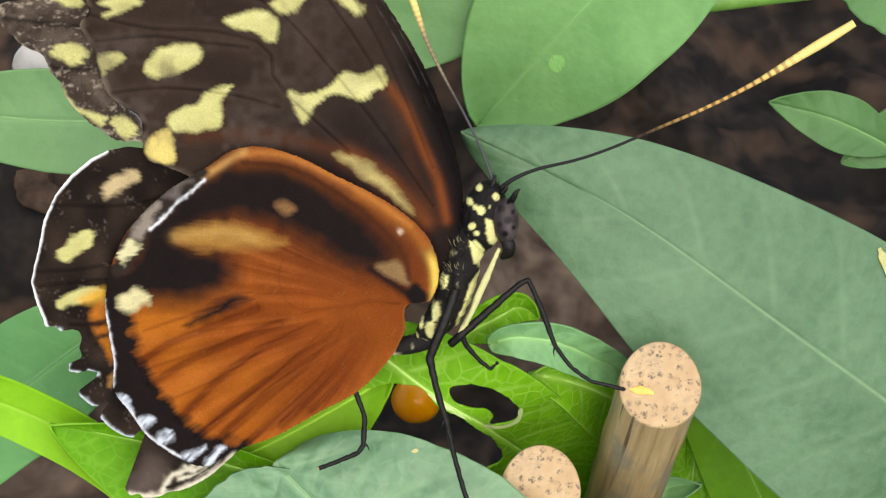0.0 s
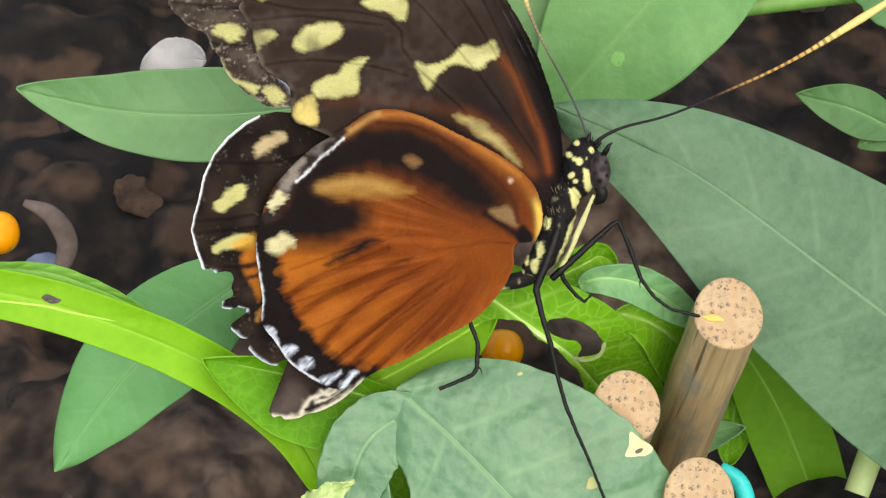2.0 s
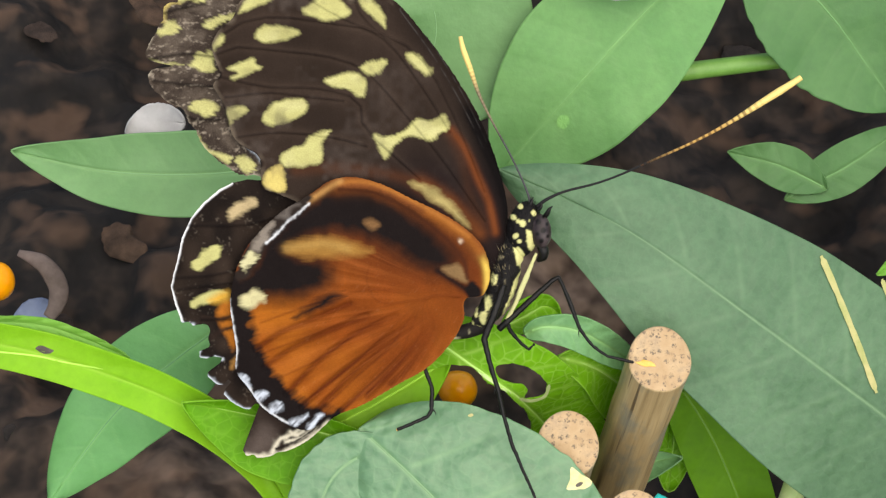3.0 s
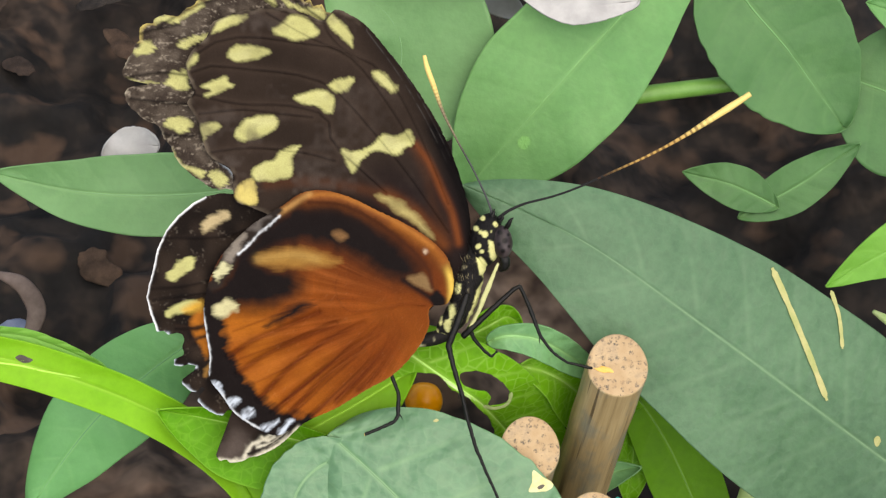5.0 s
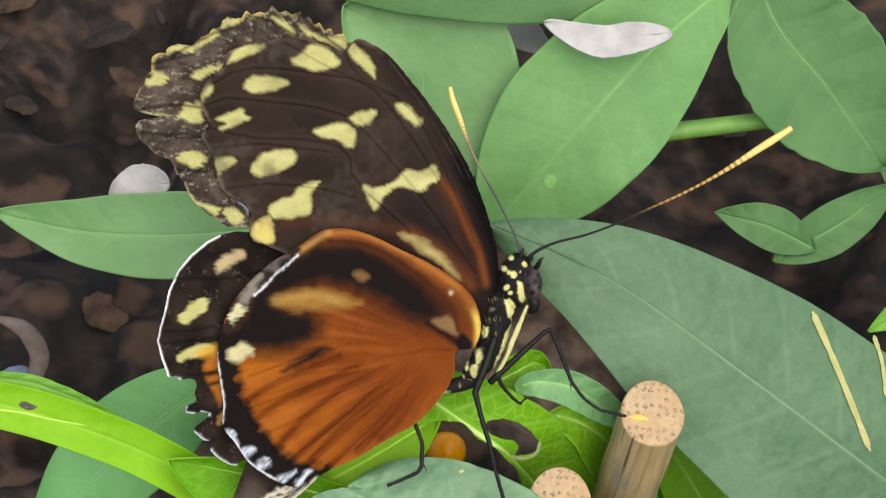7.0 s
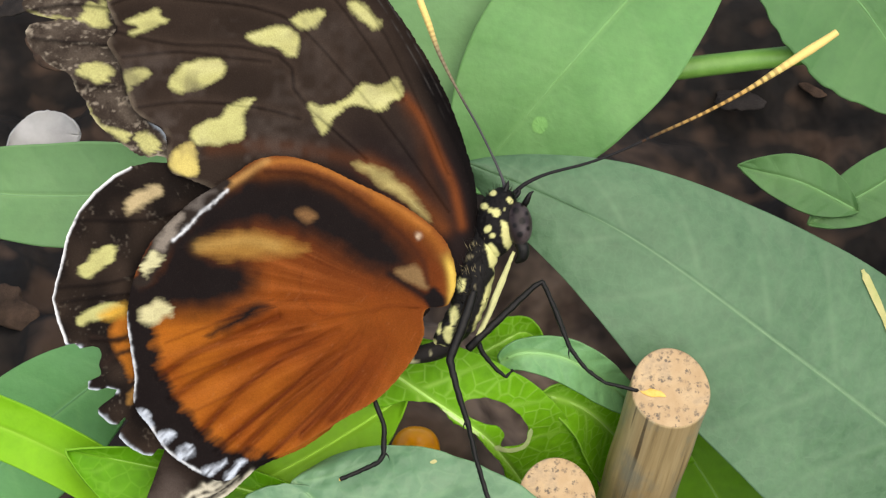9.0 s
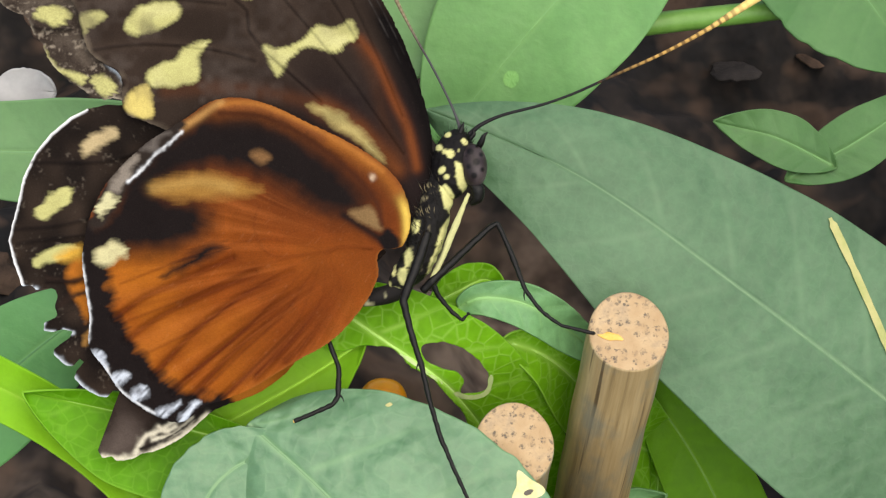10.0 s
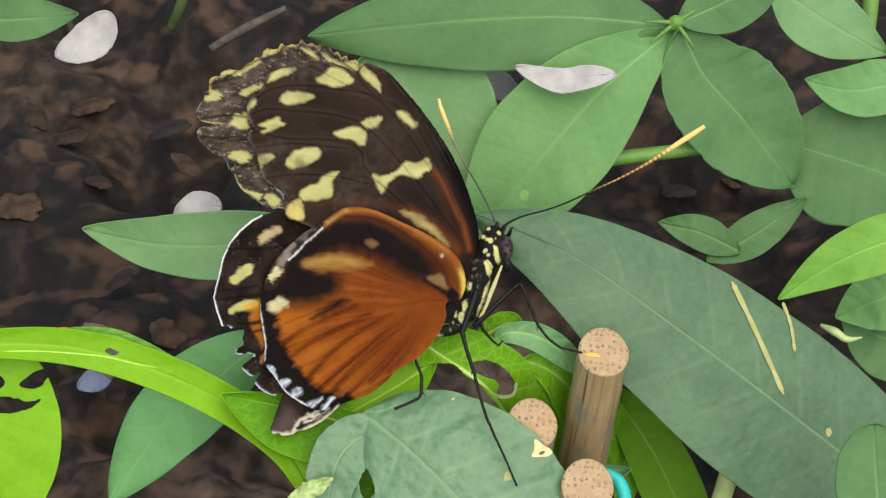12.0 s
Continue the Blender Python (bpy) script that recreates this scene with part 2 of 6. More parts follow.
def soil_material():
    mat, tree, b = shader("dark_soil")
    vec = coords(tree)
    big = noise_at(tree, vec, 0.035, 4, 0.6)
    mid = noise_at(tree, vec, 0.2, 2, 0.5)
    clod = noise_at(tree, coords(tree, (760, 1000, 1000)), 0.13, 2, 0.45)
    col = ramp(tree, mid, [(0.34, (0.004, 0.0036, 0.0033)), (0.5, (0.014, 0.0105, 0.0085)), (0.66, (0.052, 0.036, 0.026))])
    col = mix(tree, ramp(tree, big, [(0.46, (0.0, 0.0, 0.0)), (0.66, (0.7, 0.7, 0.7))]), col, (0.011, 0.0095, 0.0085))
    col = mix(tree, ramp(tree, clod, [(0.54, (0.0, 0.0, 0.0)), (0.66, (0.9, 0.9, 0.9))]), col, (0.150, 0.088, 0.056))
    # The "dry" value only sets soil tone: low darker, high browner, above 1 pale.
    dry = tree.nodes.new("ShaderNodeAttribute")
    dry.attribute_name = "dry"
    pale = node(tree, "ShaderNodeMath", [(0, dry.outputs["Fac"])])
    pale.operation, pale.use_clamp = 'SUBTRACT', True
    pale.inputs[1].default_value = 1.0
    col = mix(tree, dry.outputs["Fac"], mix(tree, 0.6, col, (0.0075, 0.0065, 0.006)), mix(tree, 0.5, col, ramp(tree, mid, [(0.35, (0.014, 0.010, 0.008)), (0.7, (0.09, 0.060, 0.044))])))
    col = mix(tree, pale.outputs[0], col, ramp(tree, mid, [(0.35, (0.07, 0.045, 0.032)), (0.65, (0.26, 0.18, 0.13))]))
    tree.links.new(col, b.inputs["Base Color"])
    b.inputs["Roughness"].default_value = 0.85
    b.inputs["Specular IOR Level"].default_value = 0.25
    bump(tree, b, mid, 0.6, 0.002)
    return mat


SOIL = soil_material()


def bark_material():
    mat, tree, b = shader("bark_chips")
    geo = tree.nodes.new("ShaderNodeNewGeometry")
    col = ramp(tree, geo.outputs["Random Per Island"],
               [(0.0, (0.007, 0.005, 0.004)), (0.5, (0.014, 0.009, 0.007)), (0.85, (0.035, 0.023, 0.017)), (1.0, (0.08, 0.053, 0.04))])
    col = mix(tree, 0.5, col, ramp(tree, noise_at(tree, coords(tree), 0.5, 4), [(0.3, (0.35, 0.35, 0.35)), (0.7, (1, 1, 1))]), 'MULTIPLY')
    tree.links.new(col, b.inputs["Base Color"])
    b.inputs["Roughness"].default_value = 0.8
    return mat


BARK = bark_material()
CHIPS = [plain_material("bark_chip_" + n, a, b, 0.85, 0.35, 0.2, 0.0006) for n, a, b in (("tan", (0.020, 0.013, 0.009), (0.085, 0.052, 0.034)), ("brown", (0.014, 0.010, 0.008), (0.050, 0.033, 0.025)), ("grey", (0.012, 0.010, 0.009), (0.036, 0.029, 0.025)))]

# ---------------------------------------------------------------- mesh tools


def smooth(mesh):
    mesh.polygons.foreach_set("use_smooth", [True] * len(mesh.polygons))


def mesh_of(name, verts, faces, mat, scale=MM):
    me = bpy.data.meshes.new(name)
    me.from_pydata([tuple(v) for v in (np.asarray(verts, float) * scale)], [], [tuple(int(i) for i in f) for f in faces])
    me.materials.append(mat)
    smooth(me)
    me.update()
    return me


def paint(me, colours):
    a = me.color_attributes.new("pattern", 'FLOAT_COLOR', 'POINT')
    c = np.ones((len(colours), 4), np.float32)
    c[:, :3] = colours
    a.data.foreach_set("color", c.ravel())


def part(name, me, parent, label=""):
    ob = new(name, me)
    ob.parent = parent
    return tagged(ob, label)


def thing(name, me=None, label="", category="", group="", kind="", at=(0, 0, 0)):
    ob = new(name, me)
    ob.matrix_world = CLUMP @ Matrix.Translation(Vector(at) * MM)
    return tagged(ob, label, category, group, kind)


def spline(points, n, closed=False):
    """n points evenly along a smooth curve through the given ones."""
    p = np.asarray(points, float)
    k = len(p)
    segs = k if closed else k - 1
    out = []
    for i in range(segs):
        a, b, c, d = (p[(i + j) % k] if closed else p[min(max(i + j, 0), k - 1)] for j in (-1, 0, 1, 2))
        t = np.linspace(0, 1, 24, endpoint=False)[:, None]
        out.append(0.5 * (2 * b + (c - a) * t + (2 * a - 5 * b + 4 * c - d) * t ** 2 + (3 * b - a - 3 * c + d) * t ** 3))
    q = np.vstack(out + [p[:1] if closed else p[-1:]])
    s = np.concatenate([[0], np.cumsum(np.linalg.norm(np.diff(q, axis=0), axis=1))])
    want = np.linspace(0, s[-1], n + 1)[:-1] if closed else np.linspace(0, s[-1], n)
    return np.stack([np.interp(want, s, q[:, j]) for j in range(p.shape[1])], 1)


def lumps(x, y, scale, seed=0.0):
    """Smooth value noise of two coordinates, about -1 to 1."""
    x, y = np.asarray(x) * scale + seed * 17.3, np.asarray(y) * scale - seed * 9.1
    i, j = np.floor(x), np.floor(y)
    u, v = x - i, y - j
    u, v = u * u * (3 - 2 * u), v * v * (3 - 2 * v)

    def h(a, b):
        s = np.sin(a * 127.1 + b * 311.7 + seed) * 43758.5453
        return (s - np.floor(s)) * 2 - 1
    return (h(i, j) * (1 - u) + h(i + 1, j) * u) * (1 - v) + (h(i, j + 1) * (1 - u) + h(i + 1, j + 1) * u) * v


def inside(x, y, poly):
    """Signed distance to a closed outline: positive inside."""
    p = np.asarray(poly, float)
    best = np.full(x.shape, 1e9)
    odd = np.zeros(x.shape, bool)
    for (ax, ay), (bx, by) in zip(p, np.roll(p, -1, 0)):
        dx, dy = bx - ax, by - ay
        t = np.clip(((x - ax) * dx + (y - ay) * dy) / (dx * dx + dy * dy + 1e-12), 0, 1)
        best = np.minimum(best, (x - ax - t * dx) ** 2 + (y - ay - t * dy) ** 2)
        cross = (ay > y) != (by > y)
        odd ^= cross & (x < dx * (y - ay) / (dy if abs(dy) > 1e-12 else 1e-12) + ax)
    return np.where(odd, 1, -1) * np.sqrt(best)


def near(x, y, line):
    """Distance to an open line."""
    p = np.asarray(line, float)
    best = np.full(x.shape, 1e9)
    for (ax, ay), (bx, by) in zip(p, p[1:]):
        dx, dy = bx - ax, by - ay
        t = np.clip(((x - ax) * dx + (y - ay) * dy) / (dx * dx + dy * dy + 1e-12), 0, 1)
        best = np.minimum(best, (x - ax - t * dx) ** 2 + (y - ay - t * dy) ** 2)
    return np.sqrt(best)


def blend(base, colour, amount):
    return base + (np.asarray(colour) - base) * np.clip(amount, 0, 1)[:, None]


def tube(points, radii, sides=10, n=40, oval=1.0, jointed=False):
    """A round, tapered, capped tube along a smooth curve. Gives vertices, faces and the place along it."""
    c = spline(points, n)
    if jointed:
        p = np.asarray(points, float)
        s = np.concatenate([[0], np.cumsum(np.linalg.norm(np.diff(p, axis=0), axis=1))])
        straight = np.stack([np.interp(np.linspace(0, s[-1], n), s, p[:, k]) for k in range(3)], 1)
        c = 0.75 * straight + 0.25 * c
    r = np.interp(np.linspace(0, 1, n), np.linspace(0, 1, len(radii)), radii)
    tan = np.gradient(c, axis=0)
    tan /= np.linalg.norm(tan, axis=1)[:, None]
    side = np.cross(tan, (0.13, 0.21, 0.97))
    side /= np.linalg.norm(side, axis=1)[:, None]
    up = np.cross(side, tan)
    a = np.linspace(0, 2 * math.pi, sides, endpoint=False)
    v = (c[:, None] + r[:, None, None] * (side[:, None] * np.cos(a)[None, :, None] + oval * up[:, None] * np.sin(a)[None, :, None])).reshape(-1, 3)
    f = [(i * sides + j, i * sides + (j + 1) % sides, (i + 1) * sides + (j + 1) % sides, (i + 1) * sides + j) for i in range(n - 1) for j in range(sides)]
    f += [tuple(range(sides - 1, -1, -1)), tuple(range((n - 1) * sides, n * sides))]
    return v, f, np.repeat(np.linspace(0, 1, n), sides)


def ball(centre, radii, tilt=0.0, nu=28, nv=18, turn=0.0):
    """An egg-shaped body: radii along x, y, z, turned in the plane of the wings."""
    v, f = [], []
    for i in range(nv + 1):
        p = math.pi * i / nv
        for j in range(nu):
            q = 2 * math.pi * j / nu
            v.append((math.sin(p) * math.cos(q) * radii[0], math.cos(p) * radii[1], math.sin(p) * math.sin(q) * radii[2]))
    v = np.array(v)
    c, s = math.cos(radians(tilt)), math.sin(radians(tilt))
    v = np.stack([v[:, 0] * c - v[:, 1] * s, v[:, 0] * s + v[:, 1] * c, v[:, 2]], 1) + np.array(centre)
    f = [(i * nu + j, i * nu + (j + 1) % nu, (i + 1) * nu + (j + 1) % nu, (i + 1) * nu + j) for i in range(nv) for j in range(nu)]
    return v, f


# ---------------------------------------------------------------- leaves


def leaf_mesh(name, rib, half, mat, peak=0.45, fill=0.85, face=(0, 0, 1), cup=0.1, ripple=0.0, veins=9, slant=0.55, ns=120, nw=48,
              left=1.0, right=1.0, holes=(), rag=0.0, seed=1, bulge=0.12, mark=0.7, rib_width=0.35, rim=0.12, lumpy=0.35):
    """A leaf blade along its midrib, from the stalk to the tip, half its width given, cupped and rippled, with ribs in relief."""
    c = spline(rib, ns)
    s = np.linspace(0, 1, ns)
    w = half * np.sin(math.pi * np.clip(s, 0, 1) ** (math.log(0.5) / math.log(peak))) ** fill + 0.02
    tan = np.gradient(c, axis=0)
    tan /= np.linalg.norm(tan, axis=1)[:, None]
    side = np.cross(tan, np.asarray(face, float))
    side /= np.linalg.norm(side, axis=1)[:, None]
    nor = np.cross(side, tan)
    v = np.linspace(-1, 1, nw)
    S, V = np.meshgrid(s, v, indexing='ij')
    edge = 1 + rag * lumps(S * 30, np.sign(V) * 3, 1.0, seed) * np.abs(V) + 0.02 * lumps(S * 9, np.sign(V), 1.0, seed + 3)
    wide = np.where(V < 0, left, right) * edge
    across = V * w[:, None] * wide
    phase = S * veins - np.abs(V) * slant * 1.4
    off = np.abs(phase - np.round(phase))
    lateral = np.exp(-(off / 0.055) ** 2) * np.clip(1.25 - np.abs(V), 0, 1) * np.clip(np.abs(V) * 8, 0, 1)
    midrib = np.exp(-(across / (rib_width * (1.25 - 0.9 * S))) ** 2)
    lift = cup * half * V ** 2 + ripple * np.sin(S * 17 + np.sign(V) * 1.1 + seed) * V ** 2 + bulge * (0.5 - np.exp(-(off / 0.2) ** 2)) * np.abs(V) ** 0.5
    lift = lift - 0.25 * midrib + lumpy * lumps(across, S * 40, 0.18, seed)
    p = c[:, None] + side[:, None] * across[..., None] + nor[:, None] * lift[..., None]
    p = p.reshape(-1, 3)
    idx = np.arange(ns * nw).reshape(ns, nw)
    f = np.stack([idx[:-1, :-1], idx[1:, :-1], idx[1:, 1:], idx[:-1, 1:]], -1).reshape(-1, 4)
    for poly in holes:
        q = p[f].mean(1)
        ring = spline(np.array(poly)[:, :2], 90, True)

        def depth(a, b):
            return inside(a, b, ring) + 0.12 * lumps(a, b, 1.5, 5)
        d = depth(q[:, 0], q[:, 1])
        bitten = np.intersect1d(f[d < 0], f[d >= 0])
        f = f[d < 0]
        x, y, e = p[bitten, 0], p[bitten, 1], 0.01
        d = depth(x, y)
        gx, gy = (depth(x + e, y) - d) / e, (depth(x, y + e) - d) / e
        size = np.maximum(gx * gx + gy * gy, 0.25)
        p[bitten, 0] -= np.clip(d * gx / size, -0.25, 0.25)
        p[bitten, 1] -= np.clip(d * gy / size, -0.25, 0.25)
    me = mesh_of(name, p, f, mat)
    a = me.attributes.new("vein", 'FLOAT', 'POINT')
    a.data.foreach_set("value", (np.clip(np.maximum(np.maximum(midrib * 0.95, lateral * mark), rim * np.exp(-((1 - np.abs(V)) / 0.022) ** 2)), 0, 1)).ravel().astype(np.float32))
    return me


def leaf(label, rib, half, mat, stalk=None, group="", **how):
    me = leaf_mesh("blade", rib, half, mat, **how)
    ob = thing("leaf", None, label, "leaf", group)
    b = part("blade", me, ob)
    verts = np.empty(len(me.vertices) * 3)
    me.vertices.foreach_get("co", verts)
    verts = verts.reshape(-1, 3) / MM
    ns, nw = how.get("ns", 120), how.get("nw", 48)
    spine = verts.reshape(ns, nw, 3)[4:-3, nw // 2 - 1:nw // 2 + 1].mean(1)
    thick = how.get("rib_width", 0.35)
    if how.get("mark", 0.7) > 0.15:
        v, f, _ = tube(spine[::8], [0.55 * thick, 0.4 * thick, 0.12 * thick], 8, 60, 0.6)
        part("midrib", mesh_of("midrib", v + np.array((0, 0, 0.08)), f, RIBS[mat.name]), ob, "paler midrib")
    m = b.modifiers.new("thickness", 'SOLIDIFY')
    m.thickness, m.offset = 0.22 * MM, 0
    if stalk:
        v, f, _ = tube([rib[0]] + list(stalk), [0.55, 0.7, 0.8], 10, 24)
        part("leaf_stalk", mesh_of("leaf_stalk", v, f, STEM), ob, "smooth green leaf stalk")
    ob["label"] = label
    return ob, verts


def drape(ob, verts, name, outline, mat, label, lift=0.16, line=0.0):
    """A patch, or with a width a track, laid on a leaf."""
    o = np.array(outline)[:, :2]
    if line:
        c = spline(o, 50)
        d = np.gradient(c, axis=0)
        d = np.stack([-d[:, 1], d[:, 0]], 1) / np.linalg.norm(d, axis=1)[:, None]
        w = line * (0.8 + 0.2 * lumps(np.arange(50) * 0.35, np.zeros(50), 1.0, 4)) * np.clip(np.minimum(np.arange(50), 49 - np.arange(50)) / 2, 0.5, 1)
        xy = np.concatenate([c + d * w[:, None], c, c - d * w[:, None]])
        f = [(k * 50 + i, k * 50 + i + 1, (k + 1) * 50 + i + 1, (k + 1) * 50 + i) for k in range(2) for i in range(49)]
    else:
        r = spline(o, 36, True)
        r += 0.08 * np.stack([lumps(r[:, 0], r[:, 1], 2.0, k) for k in (1, 2)], 1)
        c = r.mean(0)
        xy = np.concatenate([c + (r - c) * k for k in (1.0, 0.7, 0.4)] + [c[None]])
        f = [(k * 36 + i, k * 36 + (i + 1) % 36, (k + 1) * 36 + (i + 1) % 36, (k + 1) * 36 + i) for k in range(2) for i in range(36)]
        f += [(72 + i, 72 + (i + 1) % 36, 108) for i in range(36)]
    z = np.array([verts[np.argsort(((verts[:, :2] - p) ** 2).sum(1))[:6], 2].mean() for p in xy]) + lift
    return part(name, mesh_of(name, np.column_stack([xy, z]), f, mat), ob, label)


# ---------------------------------------------------------------- ground


def build_ground():
    """Loose dark soil: one sheet that runs to the horizon, finest under the plants."""
    n = 421
    u = np.linspace(-1, 1, n)
    g = 0.05 * np.sinh(7.0 * u)
    X, Y = np.meshgrid(g, g, indexing='ij')
    far = np.clip(np.hypot(X, Y) / 0.5, 1, 40)
    Z = 0.007 * lumps(X, Y, 28, 1) + 0.006 * lumps(X, Y, 75, 2) + 0.003 * lumps(X, Y, 190, 3) + 0.05 * lumps(X, Y, 0.8, 4) * (far - 1) / 40
    idx = np.arange(n * n).reshape(n, n)
    f = np.stack([idx[:-1, :-1], idx[1:, :-1], idx[1:, 1:], idx[:-1, 1:]], -1).reshape(-1, 4)
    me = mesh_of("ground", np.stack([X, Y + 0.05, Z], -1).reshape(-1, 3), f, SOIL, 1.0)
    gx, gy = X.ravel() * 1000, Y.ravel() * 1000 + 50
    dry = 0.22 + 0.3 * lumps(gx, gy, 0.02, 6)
    # Hand-placed blobs darken or pale the soil; the 2.6 one offsets leaf shade.
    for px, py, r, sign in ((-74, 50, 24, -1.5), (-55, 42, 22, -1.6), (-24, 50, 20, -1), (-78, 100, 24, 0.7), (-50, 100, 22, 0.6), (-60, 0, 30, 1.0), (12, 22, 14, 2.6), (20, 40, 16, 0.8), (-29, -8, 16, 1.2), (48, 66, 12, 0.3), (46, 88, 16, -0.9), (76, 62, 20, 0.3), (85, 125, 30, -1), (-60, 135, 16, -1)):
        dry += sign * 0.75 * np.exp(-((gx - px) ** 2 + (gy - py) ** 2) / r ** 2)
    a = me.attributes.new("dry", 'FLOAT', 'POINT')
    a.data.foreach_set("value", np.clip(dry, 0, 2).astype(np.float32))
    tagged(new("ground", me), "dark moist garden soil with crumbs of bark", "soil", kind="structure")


def build_crumbs():
    """Rounded crumbs of earth and bark strewn over the soil."""
    rng = np.random.default_rng(7)
    bm = bmesh.new()
    bmesh.ops.create_icosphere(bm, subdivisions=2, radius=1.0)
    unit = np.array([v.co[:] for v in bm.verts])
    tri = np.array([[v.index for v in f.verts] for f in bm.faces])
    bm.free()
    verts, faces = [], []
    for i in range(50):
        x, y = rng.uniform(-0.16, 0.16), rng.uniform(-0.06, 0.24)
        size = min(rng.lognormal(-6.7, 0.4), 0.0015)
        p = unit * (1 + 0.25 * lumps(unit[:, 0] + unit[:, 2], unit[:, 1] - unit[:, 2] * 0.5, 1.9, i % 37))[:, None]
        p = p * np.array([size * rng.uniform(0.9, 1.9), size * rng.uniform(0.7, 1.2), size * rng.uniform(0.35, 0.7)])
        m = np.array(Euler((rng.uniform(-0.4, 0.4), rng.uniform(-0.4, 0.4), rng.uniform(0, 6.3))).to_matrix())
        faces.append(tri + len(verts) * len(unit))
        verts.append(p @ m.T + (x, y, 0.0005 + size * 0.1))
    me = mesh_of("soil_crumbs", np.vstack(verts), np.vstack(faces), BARK, 1.0)
    tagged(new("soil_crumbs", me), "brown crumbs of earth and bark on dark soil", "mulch", kind="stuff")


def build_chips():
    """Weathered brown chips of bark, half sunk in the soil."""
    rng = np.random.default_rng(11)
    for i, (x, y, size) in enumerate(((-72, 99, 4.2), (-84, 96, 3.0), (-55, 91, 3.4), (-84, 68, 3.6), (-76, 89, 2.6), (-62, 47, 2.2), (-52, 33, 3.0), (-60, 18, 2.2), (-64, -1, 3.0), (-51, 80, 2.6), (-68, 75, 2.4), (49, 70, 3.0), (62, 73, 2.4))):
        v, f = ball((0, 0, 0), (size * rng.uniform(1.0, 1.6), size * rng.uniform(0.7, 1.1), size * 0.2), rng.uniform(-60, 60), 40, 26)
        v *= (1 + 0.3 * lumps(v[:, 0] + v[:, 2], v[:, 1] - v[:, 2], 0.4, i) + 0.12 * lumps(v[:, 0], v[:, 1] + v[:, 2], 1.1, i + 40))[:, None]
        ob = new("bark_chip", mesh_of("bark_chip", v, f, CHIPS[i % 3]))
        ob.matrix_world = pose(x * MM, y * MM, 0.001, rng.uniform(-15, 15), rng.uniform(-15, 15), 0)
        tagged(ob, "weathered brown chip of bark on dark soil", "bark chip", "bark chips")


build_ground()
build_crumbs()
build_chips()

# ---------------------------------------------------------------- leaves, from the back to the front
FAR = "leaves of the plant behind"
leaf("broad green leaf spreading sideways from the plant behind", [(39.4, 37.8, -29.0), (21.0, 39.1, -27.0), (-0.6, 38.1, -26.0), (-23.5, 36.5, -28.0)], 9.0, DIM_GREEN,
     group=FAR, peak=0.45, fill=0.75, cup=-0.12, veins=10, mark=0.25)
broad, skin = leaf("broad green leaf with a pale spot, hanging from the plant behind", [(40.2, 37.1, -30.0), (28.4, 27.5, -28.0), (17.1, 15.4, -28.0), (5.1, 1.3, -31.0)], 10.3, FAR_GREEN,
     group=FAR, right=1.12, peak=0.58, fill=0.62, cup=0.1, veins=9, mark=0.3)
drape(broad, skin, "spot", [(12.66, 8.59, -28.0), (13.30, 9.32, -28.0), (14.20, 9.08, -28.0), (14.36, 8.11, -28.0), (13.64, 7.38, -28.0), (12.82, 7.78, -28.0)], LEAF_SPOT, "pale green spot on the blade", lift=0.2)
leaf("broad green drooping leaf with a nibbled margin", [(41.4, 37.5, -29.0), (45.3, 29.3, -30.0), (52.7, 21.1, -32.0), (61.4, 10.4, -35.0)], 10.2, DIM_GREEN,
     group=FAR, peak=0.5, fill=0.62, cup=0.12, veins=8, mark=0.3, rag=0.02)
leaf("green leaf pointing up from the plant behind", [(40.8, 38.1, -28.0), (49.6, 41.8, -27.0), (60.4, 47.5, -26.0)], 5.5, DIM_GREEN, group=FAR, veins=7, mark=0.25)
leaf("pale green leaf of the plant behind", [(58.5, 47.8, -36.0), (67.8, 40.9, -38.0), (80.4, 34.5, -40.0)], 6.5, PALE_GREEN, group=FAR, veins=7, mark=0.2)
leaf("light green leaf of the plant behind", [(84.7, 29.1, -30.0), (72.8, 26.4, -31.0), (63.6, 28.6, -32.0)], 5.0, FAR_GREEN, group=FAR, veins=7, mark=0.2)
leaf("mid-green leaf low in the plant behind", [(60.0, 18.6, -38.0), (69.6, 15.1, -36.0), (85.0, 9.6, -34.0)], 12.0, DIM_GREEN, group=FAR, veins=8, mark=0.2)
leaf("green leaf low behind the butterfly's wings", [(-10.9, 6.9, -34.0), (-4.3, 18.5, -32.0), (-5.9, 26.5, -30.0), (-14.9, 32.2, -30.0)], 13.6, PALE_GREEN, group=FAR, peak=0.5, fill=0.8, veins=8, mark=0.2, rib_width=0.22)
leaf("slender green leaf low over the soil", [(-18.58, 2.73, -34.0), (-35.28, 0.76, -34.0), (-49.95, 1.14, -34.0), (-63.03, 4.06, -34.0)], 5.9, PALE_GREEN, group=FAR, peak=0.46, fill=0.8, veins=8, mark=0.25, right=1.05, rim=0.05)
leaf("small pale green leaf close to the soil", [(51.81, -1.44, -35.0), (44.75, 1.94, -34.0), (37.34, 3.93, -34.0)], 3.2, DIM_GREEN, group=FAR, veins=6, mark=0.2)
leaf("small fresh green leaf close to the soil", [(45.78, -2.96, -35.0), (54.40, 1.62, -35.0), (63.92, 8.02, -35.0)], 3.6, DIM_GREEN, group=FAR, veins=6, mark=0.2)
leaf("green leaf tip at the edge of the bed", [(-83.7, 41.9, -36.0), (-75.8, 41.3, -36.0), (-64.0, 42.2, -36.0)], 4.0, DIM_GREEN, group=FAR, veins=6, mark=0.2)
